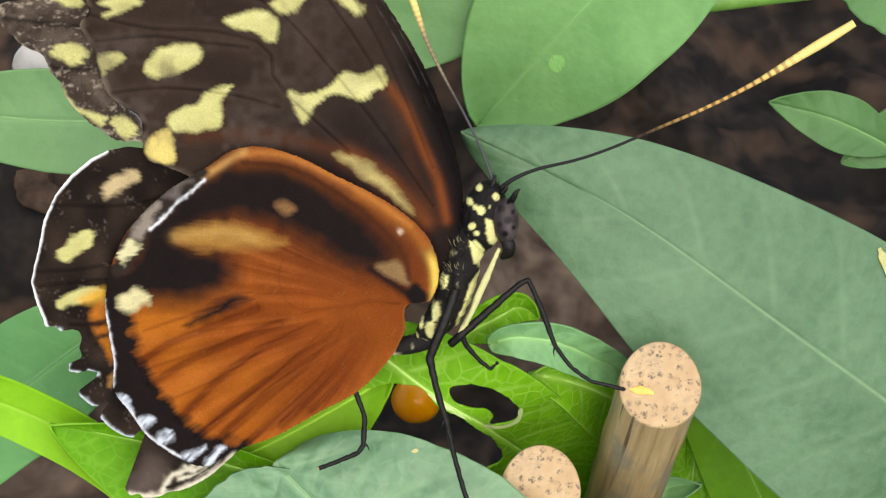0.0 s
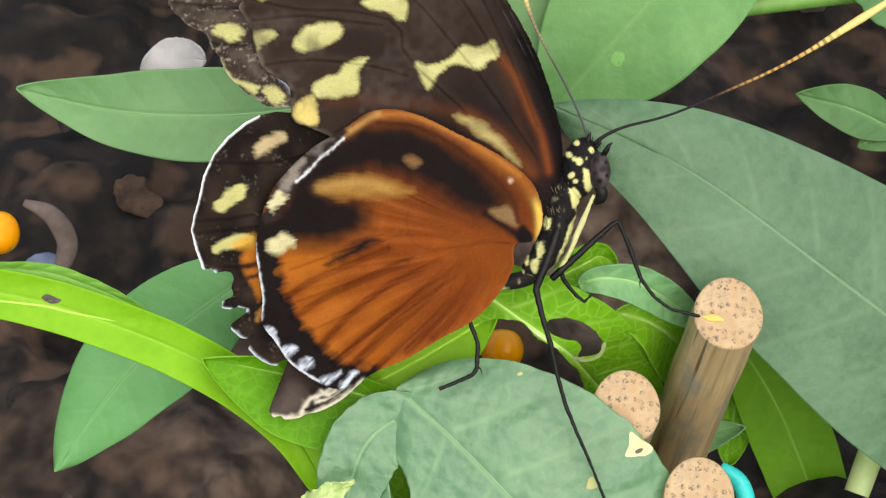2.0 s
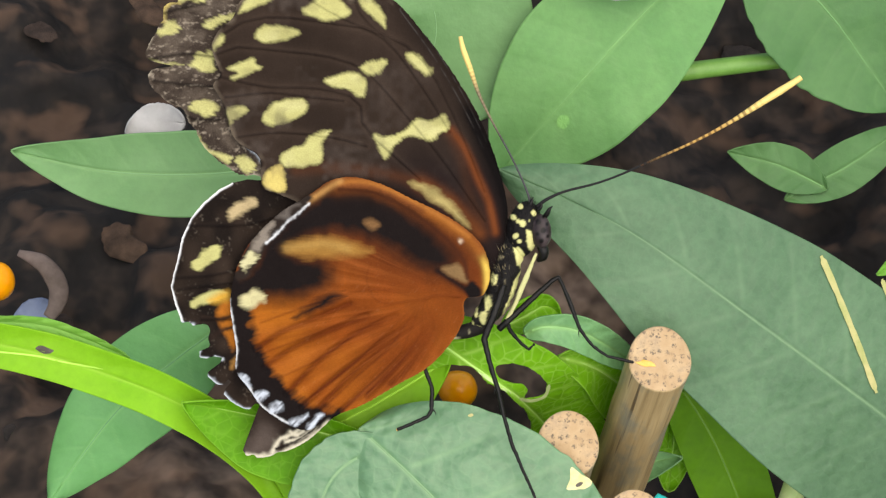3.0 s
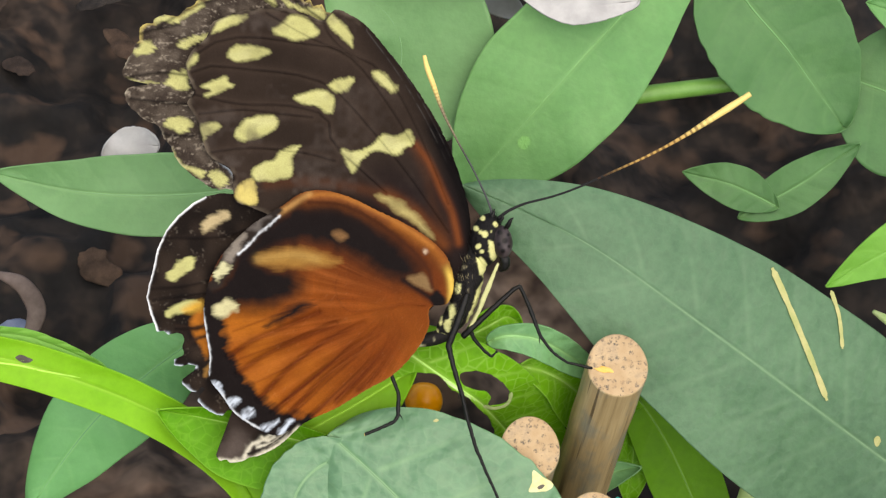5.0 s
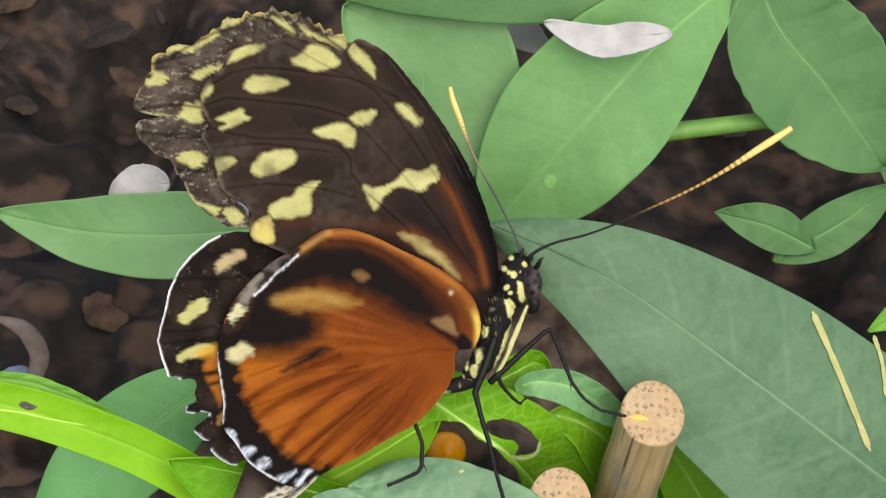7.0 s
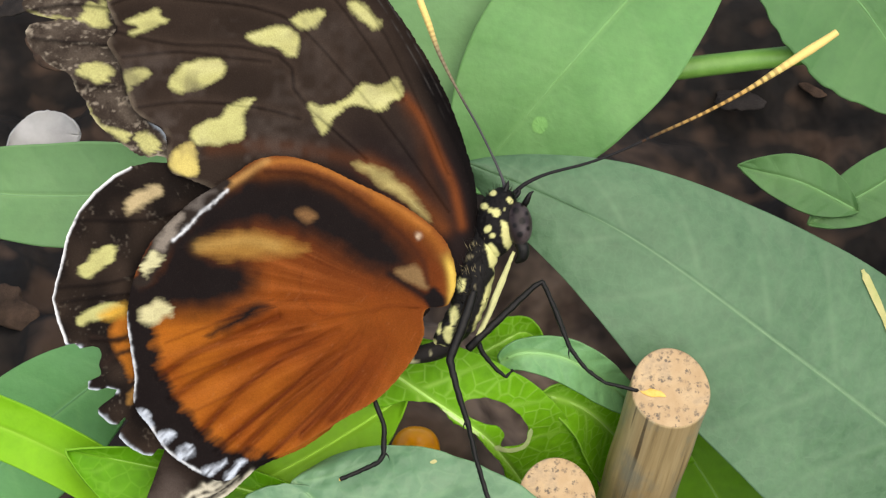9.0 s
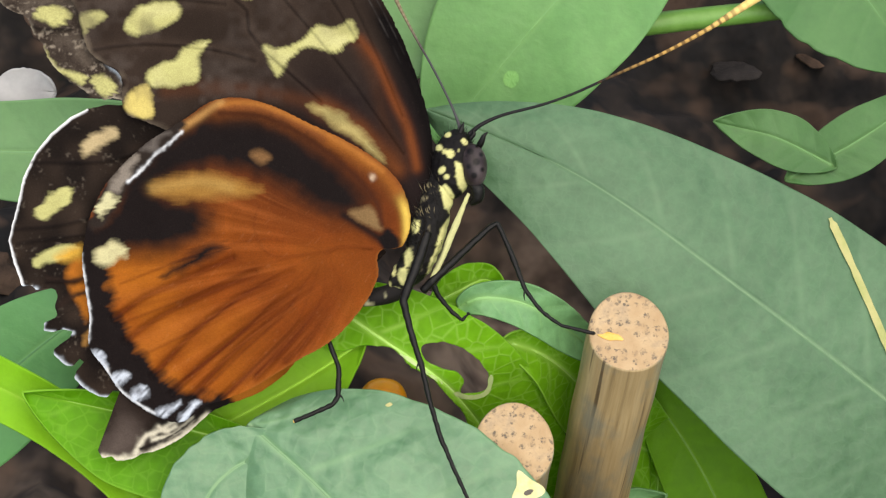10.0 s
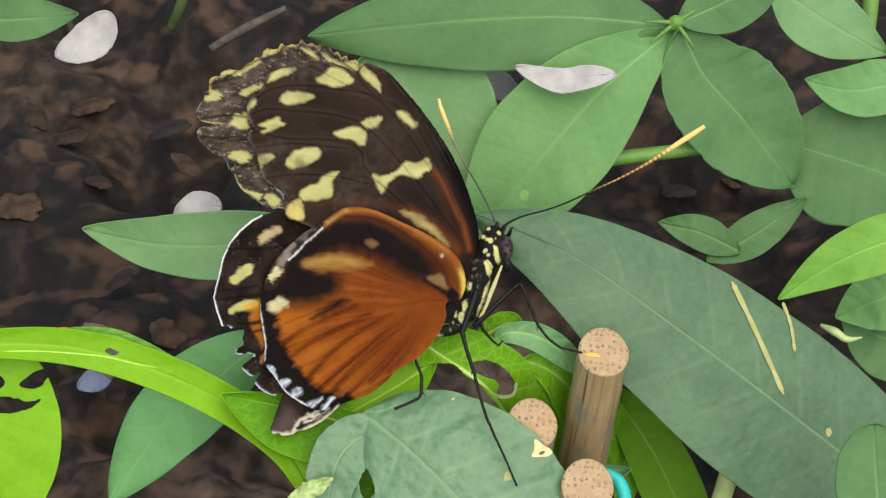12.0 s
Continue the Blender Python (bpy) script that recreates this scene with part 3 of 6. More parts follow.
leaf("fresh light green leaf lit from above", [(82.4, 0.3, -6.0), (71.0, -2.4, -9.0), (62.4, -5.9, -12.0), (54.2, -11.0, -15.0)], 4.7, FRESH, group=FAR, peak=0.42, veins=7, mark=0.3)
leaf("green leaf in the shade of its neighbour", [(80.9, -8.5, -18.0), (72.7, -11.0, -20.0), (65.8, -13.6, -24.0)], 5.5, FAR_GREEN, group=FAR, veins=7, mark=0.2)
leaf("dark green leaf low in the bed", [(83.1, -19.7, -24.0), (74.5, -17.6, -24.0), (67.3, -13.5, -26.0)], 7.0, DIM_GREEN, group=FAR, veins=7, mark=0.2)

NEAR = "leaves round the stakes"
big, skin = leaf("large blue-green leaf with pale mined tracks", [(93.36, -56.48, -30.0), (66.29, -37.88, -18.0), (39.26, -17.98, -10.0), (19.76, -4.17, -8.0), (3.51, 3.34, -11.0)], 14.6, DARK_BLUE_GREEN, group=NEAR,
                 peak=0.46, fill=0.74, cup=-0.07, lumpy=0.2, left=1.02, right=0.97, face=(0.05, 0.15, 1), veins=12, mark=0.3, rib_width=0.30, slant=0.75, bulge=0.1, ns=300, nw=130)
drape(big, skin, "mined_track", [(46.11, -8.20, -10.0), (48.21, -12.66, -10.0), (50.89, -18.68, -10.0), (54.34, -26.79, -10.0)], MINE, "pale yellow mined track", line=0.5, lift=0.3)
drape(big, skin, "mined_track", [(54.84, -11.58, -11.0), (56.12, -15.11, -11.0), (56.62, -19.73, -11.0)], MINE, "faint pale mined track", line=0.34, lift=0.3)
drape(big, skin, "spot", [(61.67, -32.85, -11.0), (62.33, -32.40, -11.0), (62.86, -33.14, -11.0), (62.19, -33.86, -11.0)], MINE, "small yellow spot")
leaf("blue-green leaf bent over at its tip", [(-29.48, -15.61, -14.0), (-38.41, -22.06, -16.0), (-47.40, -30.21, -18.0), (-56.73, -42.85, -20.0)], 6.9, SEA_GREEN, group=NEAR, peak=0.46, fill=0.75, cup=-0.15, veins=8, mark=0.3)
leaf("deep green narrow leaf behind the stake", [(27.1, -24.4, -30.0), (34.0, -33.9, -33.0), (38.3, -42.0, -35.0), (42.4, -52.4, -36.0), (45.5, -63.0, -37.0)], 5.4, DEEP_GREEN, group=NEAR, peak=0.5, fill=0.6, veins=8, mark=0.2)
leaf("thin green leaf lying behind the bright one", [(-63.89, -15.68, -4.0), (-59.65, -15.41, -4.0), (-54.10, -15.93, -4.5), (-49.95, -17.47, -5.0), (-43.71, -20.43, -6.0)], 1.0, FRESH, group=NEAR, peak=0.5, fill=0.5, veins=8, mark=0.1)
lime, skin = leaf("bright lime-green leaf arching over, with a bite mark", [(-84.12, -20.74, -1.0), (-76.39, -17.75, -1.5), (-71.22, -17.19, -2.0), (-62.48, -17.56, -2.3), (-54.59, -19.08, -2.6), (-46.74, -21.83, -3.5), (-39.79, -25.01, -5.0), (-32.76, -29.39, -6.0), (-26.37, -35.29, -6.0), (-22.15, -42.92, -6.0)], 3.0, LIME_GREEN, group=NEAR,
                  peak=0.55, fill=0.3, cup=0.25, veins=6, mark=0.1, ns=160)
drape(lime, skin, "bite_mark", [(-55.00, -18.44, -3.0), (-54.11, -18.10, -3.0), (-52.70, -18.83, -3.0), (-53.94, -19.17, -3.0)], TWIG, "brown bite mark")
drape(lime, skin, "scar", [(-70.52, -18.40, -3.0), (-64.35, -18.48, -3.0), (-55.53, -19.32, -3.0), (-51.55, -20.27, -3.0), (-46.69, -21.31, -3.0)], SCAR, "pale scar along the blade", line=0.13)
leaf("fresh green leaf reaching under the wings", [(-2.7, -20.4, -6.5), (-8.4, -24.2, -6.5), (-15.8, -28.3, -6.0), (-25.6, -33.1, -5.5)], 6.6, LIME_GREEN, group=NEAR, peak=0.6, fill=0.6, veins=8, mark=0.25, cup=0.1)
chewed, skin = leaf("bright green leaf chewed through by caterpillars", [(-6.6, -16.6, -6.0), (-2.9, -19.3, -5.0), (0.2, -21.4, -4.0), (3.4, -23.6, -4.0), (6.6, -26.6, -8.0), (13.0, -35.3, -22.0), (17.8, -45.7, -36.0)], 7.7, BRIGHT_GREEN,
                    group=NEAR, peak=0.42, fill=0.5, cup=0.10, veins=9, mark=0.7, ns=280, nw=150, right=0.9,
                    holes=([(3.1, -21.0, -4.0), (4.9, -20.8, -4.0), (6.7, -21.3, -4.0), (8.4, -22.4, -4.0), (9.5, -23.9, -4.0), (9.8, -25.4, -4.0), (9.1, -26.2, -4.0), (7.6, -26.3, -4.0), (6.9, -25.9, -4.0), (7.1, -24.7, -4.0), (6.3, -23.9, -4.0),
                            (4.5, -23.3, -4.0), (3.2, -22.6, -4.0), (2.8, -21.7, -4.0)],
                           [(-7.4, -21.9, -4.0), (-5.1, -21.6, -4.0), (-2.6, -21.1, -4.0), (0.1, -21.5, -4.0), (1.6, -23.2, -4.0), (3.7, -24.3, -4.0), (4.6, -25.3, -4.0), (5.7, -26.6, -4.0), (7.6, -29.0, -4.0), (7.3, -32.6, -4.0), (-4.0, -32.8, -4.0), (-8.0, -27.2, -4.0)]))
drape(chewed, skin, "curled_edge", [(6.2, -26.1, -4.0), (7.5, -26.6, -4.0), (9.0, -26.5, -4.0), (9.8, -25.8, -4.0), (10.0, -24.3, -4.0)], PETAL_GREEN, "pale curled edge of the hole", line=0.3, lift=0.35)
drape(chewed, skin, "torn_vein", [(0.56, -21.72, -4.0), (1.75, -22.70, -4.0), (2.95, -23.54, -4.0), (5.05, -25.06, -4.0), (6.85, -26.12, -4.0)], PETAL_GREEN, "pale torn vein along the hole", line=0.22)
leaf("fresh green leaf with a netted surface", [(-1.8, -35.2, -3.0), (-14.3, -31.2, -4.0), (-25.9, -28.0, -4.0), (-36.9, -25.5, -3.0)], 7.6, NET_GREEN, group=NEAR, peak=0.6, fill=0.85, cup=0.08, veins=7, mark=0.4, left=1.0, right=0.3, rim=0.6, ns=160, nw=70)
leaf("green leaf hanging below the netted one", [(-23.9, -31.2, -7.0), (-17.3, -38.1, -7.0), (-12.1, -50.8, -7.0)], 7.4, BRIGHT_GREEN, group=NEAR, veins=6, mark=0.2)
leaf("small curled blue-green leaf", [(6.79, -17.19, -6.0), (9.21, -16.39, -5.0), (13.43, -17.06, -6.0), (17.88, -19.62, -9.0), (22.28, -23.08, -14.0)], 2.1, MINT, group=NEAR, peak=0.45, fill=0.5, cup=0.25, veins=7, mark=0.3, right=1.2)
leaf("fresh green leaf tip behind the knee of the butterfly", [(3.76, -17.27, -9.0), (6.65, -15.75, -9.0), (9.53, -14.50, -10.0), (11.52, -15.55, -11.0)], 2.2, BRIGHT_GREEN, group=NEAR, veins=6, mark=0.4, cup=0.3)
leaf("bright green leaf beside the stake", [(10.71, -20.68, -8.0), (17.03, -23.30, -12.0), (27.49, -33.06, -30.0), (30.78, -35.62, -36.0), (30.38, -45.96, -38.0)], 5.0, BRIGHT_GREEN, group=NEAR, peak=0.5, fill=0.55, cup=0.15, veins=8, mark=0.7, rim=0.6)
leaf("rolled grey-green leaf at the foot of the stakes", [(21.8, -44.3, -34.0), (25.3, -40.5, -30.0), (30.9, -38.8, -29.0)], 2.2, MINT, group=NEAR, cup=0.4, veins=6, mark=0.3)
front, skin = leaf("blue-green leaf nibbled at its margin under the butterfly's feet", [(-14.4, -28.7, -2.0), (-7.1, -35.1, 1.0), (-0.4, -41.9, 2.0), (17.9, -61.3, 2.0)], 16.4, GREY_GREEN, group=NEAR, peak=0.5, fill=0.5, cup=-0.14,
                   veins=6, mark=0.5, rag=0.012, bulge=0.3, ripple=0.4, rib_width=0.28, rim=0.3, ns=260, nw=140, left=0.95, right=1.14,
                   holes=([(-15.3, -37.3, 1.0), (-14.4, -37.2, 1.0), (-13.4, -38.8, 1.0), (-12.9, -41.4, 1.0), (-14.6, -42.1, 1.0), (-15.3, -40.1, 1.0)],
                          [(-26.2, -27.8, 1.0), (-14.7, -30.5, 1.0), (-17.2, -34.6, 1.0), (-18.7, -37.4, 1.0), (-20.8, -41.5, 1.0), (-28.9, -45.6, 1.0)]))
drape(front, skin, "dry_patch", [(12.2, -33.4, 1.0), (13.5, -34.3, 1.0), (14.9, -35.3, 1.0), (14.2, -36.0, 1.0), (12.7, -36.1, 1.0), (11.6, -36.0, 1.0), (12.0, -34.8, 1.0)], DRY, "dried pale patch at the margin")
drape(front, skin, "spot", [(12.7, -35.6, 1.0), (13.2, -35.2, 1.0), (13.7, -35.4, 1.0), (13.1, -35.8, 1.0)], TWIG, "small brown hole in the dried patch", lift=0.2)
drape(front, skin, "dry_patch", [(7.3, -38.5, 1.0), (7.9, -38.3, 1.0), (8.3, -39.5, 1.0), (7.2, -39.6, 1.0)], MINE, "small yellowed patch")
drape(front, skin, "spot", [(-0.8, -26.9, 0.0), (-0.4, -26.7, 0.0), (-0.1, -26.9, 0.0), (-0.5, -27.1, 0.0)], MINE, "small yellow spot")
leaf("folded grey-green lobe of a leaf", [(-11.0, -30.9, -1.6), (-16.1, -33.3, -1.4), (-19.0, -37.2, -1.2), (-20.9, -46.0, -1.2)], 4.4, GREY_GREEN, group=NEAR, peak=0.45, fill=0.5, cup=0.05, veins=6, mark=0.16, rag=0.03, rib_width=0.22)
leaf("crumpled pale yellow-green leaf scrap", [(-26.46, -42.75, 1.5), (-23.64, -41.05, 2.0), (-19.28, -38.88, 1.5)], 1.4, PETAL_GREEN, group=NEAR, ripple=0.9, rag=0.12, veins=5, mark=0.1, bulge=0.5, ns=80, nw=36)
leaf("lime-green leaf eaten into holes", [(-74.5, -17.3, -6.0), (-73.6, -25.9, -6.0), (-73.8, -35.8, -6.0), (-77.7, -49.1, -7.0)], 11.2, LIME_GREEN, group=NEAR, peak=0.45, fill=0.4, cup=0.05, veins=8, mark=0.16, ns=420, nw=260,
     holes=([(-68.9, -23.5, -6.0), (-67.0, -21.9, -6.0), (-64.9, -21.0, -6.0), (-64.3, -22.1, -6.0), (-65.2, -23.6, -6.0), (-66.7, -24.3, -6.0)], [(-75.0, -23.3, -6.0), (-73.2, -22.1, -6.0), (-72.0, -22.1, -6.0), (-71.2, -23.2, -6.0), (-72.3, -24.1, -6.0)],
            [(-75.9, -27.2, -6.0), (-73.2, -25.5, -6.0), (-69.6, -25.6, -6.0), (-67.9, -26.2, -6.0), (-65.5, -25.9, -6.0), (-66.8, -27.1, -6.0), (-69.6, -28.0, -6.0), (-72.3, -27.9, -6.0)]))
leaf("green leaf standing up at the edge of the bed", [(65.4, -54.5, 6.0), (64.3, -44.3, 6.0), (64.4, -31.7, 5.0)], 6.5, DIM_GREEN, group=NEAR, peak=0.6, fill=0.55, cup=0.1, veins=7, mark=0.25)


def bud():
    v, f, _ = tube([(62.3, -15.2, -20.0), (64.3, -16.5, -18.0), (66.1, -17.7, -18.0), (68.9, -17.4, -19.0)], [0.3, 0.75, 0.55, 0.15], 12, 30)
    thing("bud", mesh_of("bud", v, f, PETAL_GREEN), "small pale green withering bud", "bud")


def stems():
    for label, pts, r in (("green stem of the plant behind", [(23.94, 14.29, -32.0), (33.95, 15.59, -33.0), (45.71, 16.99, -34.0)], 1.35),
                          ("upright green stem at the edge of the bed", [(81.6, 55.9, -50.0), (80.2, 45.0, -50.0), (79.2, 35.8, -52.0)], 1.6),
                          ("pale green stem rising between the leaves", [(48.80, -35.32, -25.0), (46.94, -40.04, -25.0), (44.47, -46.59, -24.0)], 1.8),
                          ("thin stem beside the leaves", [(-47.84, 53.31, -66.0), (-49.34, 49.90, -68.0), (-51.27, 47.08, -72.0)], 1.1)):
        v, f, _ = tube(pts, [r, r * 0.9], 14, 30)
        thing("stem", mesh_of("stem", v, f, DULL_STEM if label.startswith("thin") else PETAL_GREEN if label.startswith("pale") else STEM), label, "stem", "stems in the bed")


def whorl():
    """The knob from which the leaves of the plant behind spread."""
    at = np.array((40.42, 38.14, -28.0))
    v, f = ball(at, (1.5, 1.3, 1.2), 20, 24, 16)
    v += 0.25 * np.stack([lumps(v[:, 0], v[:, 1], 0.9, k) for k in (1, 2, 3)], 1)
    hub = thing("stem_tip", None, "yellowish green stem tip where broad leaves meet", "stem")
    part("knob", mesh_of("knob", v, f, STEM), hub)
    for dx, dy in ((-4.5, -3.5), (-5.5, 0.2), (3.0, -4.5), (4.0, 2.5)):
        v, f, _ = tube([at, at + (0.5 * dx, 0.5 * dy, 0.5), at + (dx, dy, 0.2)], [0.5, 0.35, 0.15], 10, 16)
        part("leaf_stalk", mesh_of("leaf_stalk", v, f, STEM), hub)


stems()
bud()
whorl()

# ---------------------------------------------------------------- stakes


def stake(label, top, foot, radius, cut):
    """A cane stake with its sawn end facing the viewer; cut is the way the end faces."""
    ob = thing("cane_stake", None, label, "stake", "cane stakes", at=top)
    d = Vector(foot) - Vector(top)
    length = d.length
    turn = d.to_track_quat('-Z', 'Y').to_matrix()
    n = turn.transposed() @ Vector(cut).normalized()
    sides, rings = 56, 60
    v = []
    for i in range(rings):
        k = (i / (rings - 1)) ** 1.6
        for j in range(sides):
            a = 2 * math.pi * j / sides
            r = radius * (1 + 0.015 * math.sin(3 * a + k * 9) + 0.012 * math.sin(k * 30 + a)) * (0.975 if i == 0 else 1)
            x, y = r * math.cos(a), r * math.sin(a)
            rim = -(n.x * x + n.y * y) / n.z
            v.append((x, y, rim * (1 - k) - length * k))
    f = [((i + 1) * sides + j, (i + 1) * sides + (j + 1) % sides, i * sides + (j + 1) % sides, i * sides + j) for i in range(rings - 1) for j in range(sides)]
    shaft = part("shaft", mesh_of("shaft", v, f, CANE), ob, "weathered tan cane shaft")
    shaft.rotation_euler = turn.to_euler()
    c = []
    for k, s in enumerate((1.0, 0.97, 0.85, 0.6, 0.3)):
        for x, y, z in v[:sides]:
            q = Vector((x, y, z)) * s + n * (0.07 * (k > 0) + 0.05 * math.sin(x * s * 2.9) * math.cos(y * s * 2.3) * (k > 1))
            c.append(q)
    c.append(n * 0.09)
    f = [(k * sides + j, k * sides + (j + 1) % sides, (k + 1) * sides + (j + 1) % sides, (k + 1) * sides + j) for k in range(4) for j in range(sides)]
    f += [(4 * sides + j, 4 * sides + (j + 1) % sides, 5 * sides) for j in range(sides)]
    end = part("cut_end", mesh_of("cut_end", c, f, CANE_END), ob, "sawn cane end dotted with dark pores")
    end.rotation_euler = turn.to_euler()
    return ob


post = stake("cane stake with a sawn speckled end, a foot on it", (23.4, -19.8, -1.0), (20.0, -53.3, -39.6), 4.05, (0.08, 0.42, 1.0))
smear_at = Vector((21.5, -20.3, -1.0)) - Vector((23.4, -19.8, -1.0))
sv, sf = ball((smear_at.x, smear_at.y, 0.12), (1.35, 0.32, 0.14), -12, 20, 10)
sv[:, 1] += 0.25 * lumps(sv[:, 0], sv[:, 1], 1.3, 2)
sv[:, 2] -= 0.42 * sv[:, 1] + 0.08 * sv[:, 0]
part("smear", mesh_of("smear", sv, sf, POLLEN), post, "yellow smear on the cut end")
stake("shorter cane stake with a speckled end behind the leaf", (12.0, -30.9, -2.0), (9.2, -59.2, -34.6), 4.0, (0.08, 0.36, 1.0))
stake("low cane stake with a speckled end and teal tie", (20.2, -40.6, 1.0), (17.6, -66.4, -28.6), 4.1, (0.06, 0.36, 1.0))


def tie():
    v, f, _ = tube([(23.6, -38.9, -5.0), (25.7, -40.3, -4.0), (26.6, -43.4, -4.0), (25.9, -47.3, -5.0)], [0.9, 1.1, 1.1, 0.9], 12, 30)
    thing("plant_tie", mesh_of("plant_tie", v, f, TEAL), "teal plastic plant tie round the stakes", "plant tie")


tie()

# ---------------------------------------------------------------- small things in the bed


def petal(label, rib, half, mat=PETAL):
    me = leaf_mesh("petal", rib, half, mat, peak=0.45, fill=0.6, cup=0.12, ripple=0.18, veins=5, ns=60, nw=30, bulge=0.0, lumpy=0.12, rag=0.03, mark=0.0, rib_width=0.05, seed=len(label))
    ob = thing("petal", me, label, "petal", "fallen petals")
    m = ob.modifiers.new("thickness", 'SOLIDIFY')
    m.thickness, m.offset = 0.3 * MM, 0


petal("fallen white petal lying on a leaf", [(29.19, 28.49, -23.5), (24.28, 27.86, -23.0), (18.95, 27.32, -23.0), (11.98, 29.82, -23.5)], 2.2)
petal("fallen white petal on the soil", [(-62.30, 48.81, -66.0), (-66.17, 43.36, -66.0), (-72.83, 40.58, -66.0)], 3.9)
petal("crumpled white petal on a leaf", [(-39.11, 7.75, -36.0), (-43.25, 7.80, -36.0), (-47.40, 6.06, -36.0)], 2.7)
petal("dull greyish petal on the soil", [(5.70, 32.90, -40.0), (9.90, 29.79, -40.0), (14.39, 26.47, -40.0)], 2.6)
petal("pale bluish petal on the soil", [(-60.32, -20.75, -52.0), (-63.38, -21.72, -52.0), (-66.44, -23.11, -52.0)], 2.2, BLUISH)


def fruit():
    v, f = ball((0, 0, 0), (2.7, 2.6, 2.7), 10, 32, 20)
    v *= (1 + 0.03 * lumps(v[:, 0], v[:, 1], 0.6, 3))[:, None]
    thing("orange_fruit", mesh_of("orange_fruit", v, f, ORANGE), "round orange fruit among the leaves", "fruit", at=(-1.17, -27.70, -22.0))
    thing("orange_fruit", mesh_of("orange_fruit", v * 1.15, f, ORANGE), "round orange fruit on the soil", "fruit", at=(-67.51, -15.53, -42.0))
    v, f, _ = tube([(-64.69, -11.95, -47.0), (-60.89, -13.53, -46.0), (-58.85, -16.79, -46.0), (-59.16, -19.54, -46.0), (-60.37, -21.43, -46.0)], [0.5, 1.2, 1.5, 1.4, 0.9], 14, 40, 0.4)
    thing("dry_leaf", mesh_of("dry_leaf", v, f, HUSK), "curled pale tan dry leaf on the soil", "dry leaf")


fruit()


def twig():
    v, f, _ = tube([(-43.14, 41.62, -66.0), (-36.73, 44.89, -64.0), (-28.74, 48.98, -64.0)], [0.8, 1.0, 0.6], 9, 24)
    thing("twig", mesh_of("twig", v, f, TWIG), "dry grey twig lying on the soil", "twig")


twig()

# ---------------------------------------------------------------- the butterfly
INK, UMBER, CREAM = (0.004, 0.003, 0.003), (0.022, 0.0145, 0.0108), (0.455, 0.44, 0.175)
RUST, AMBER, CHALK = (0.192, 0.045, 0.007), (0.37, 0.112, 0.011), (0.50, 0.56, 0.62)
PALE = (0.66, 0.64, 0.27)
EYE_POINT = np.array((-7.9, 17.7, 258.1))


def wing_mesh(name, outline, centre, depth, pattern, around, rings, mat, rag=0.05, coarse=0.0, crisp=False):
    """A thin wing filled in rings from a point inside its outline; ragged at the margin."""
    o = corners(outline, around) if crisp else spline(outline, around, True)
    c = np.asarray(centre, float)
    d = o - c
    r = np.linalg.norm(d, axis=1)[:, None]
    k = np.arange(around)
    o = o + d / r * (rag * lumps(k * 0.5, k * 0, 1.0, 3) + coarse * np.maximum(0, lumps(k * 0.19, k * 0, 1.0, 8)) * -1)[:, None]
    t = np.linspace(0, 1, rings + 1)[1:] ** 0.75
    xy = np.vstack([c[None], (c + (o - c)[None] * t[:, None, None]).reshape(-1, 2)])
    x, y = xy[:, 0], xy[:, 1]
    rim = np.concatenate([[99.0], ((1 - t)[:, None] * np.linalg.norm(o - c, axis=1)[None]).ravel()])
    colours, lift = pattern(x, y, rim)
    z = depth(x, y) + lift
    v = np.stack([x, y, z], 1)
    v[:, :2] += (EYE_POINT[:2] - xy) * (z / EYE_POINT[2])[:, None]  # the raised parts draw in a little
    j = np.arange(around)
    f = [(0, 1 + a, 1 + (a + 1) % around) for a in j]
    for i in range(rings - 1):
        b = 1 + i * around
        q = np.stack([b + j, b + around + j, b + around + (j + 1) % around, b + (j + 1) % around], 1)
        f += q.tolist()
    me = mesh_of(name, v, f, mat)
    paint(me, colours)
    return me


def corners(outline, n):
    """n points evenly along a closed line that keeps its torn corners."""
    p = np.asarray(outline, float)
    p = np.vstack([p, p[:1]])
    s = np.concatenate([[0], np.cumsum(np.linalg.norm(np.diff(p, axis=0), axis=1))])
    want = np.linspace(0, s[-1], n + 1)[:-1]
    straight = np.stack([np.interp(want, s, p[:, k]) for k in (0, 1)], 1)
    return 0.25 * np.roll(straight, 1, 0) + 0.5 * straight + 0.25 * np.roll(straight, -1, 0)


def spots(col, x, y, polys, colour, soft=0.7, wobble=0.2, grow=0.0, comb=0.0):
    """Lays patches of one colour with feathered, uneven edges over a pattern."""
    wx = x + wobble * lumps(x, y, 1.1, 11) + 0.09 * lumps(x * 0.4, y, 6.0, 13)
    wy = y + wobble * lumps(x, y, 1.1, 12) + 0.06 * lumps(x, y, 7.0, 14)
    if comb:
        bx, by = (3.98, -5.82)
        reach, angle = np.hypot(x - bx, y - by), np.arctan2(y - by, bx - x)
        pull = comb * (0.5 * lumps(angle * 60, reach * 0.12, 1.0, 51) + lumps(angle * 170, reach * 0.25, 1.0, 52)) / np.maximum(reach, 1)
        wx, wy = wx + (x - bx) * pull, wy + (y - by) * pull
    for poly in polys:
        p = spline(poly, 60, True)
        lo, hi = p.min(0) - 2, p.max(0) + 2
        m = (x > lo[0]) & (x < hi[0]) & (y > lo[1]) & (y < hi[1])
        if m.any():
            d = inside(wx[m], wy[m], p)
            col[m] = blend(col[m], colour, 0.5 + (d + grow) / soft)
    return col


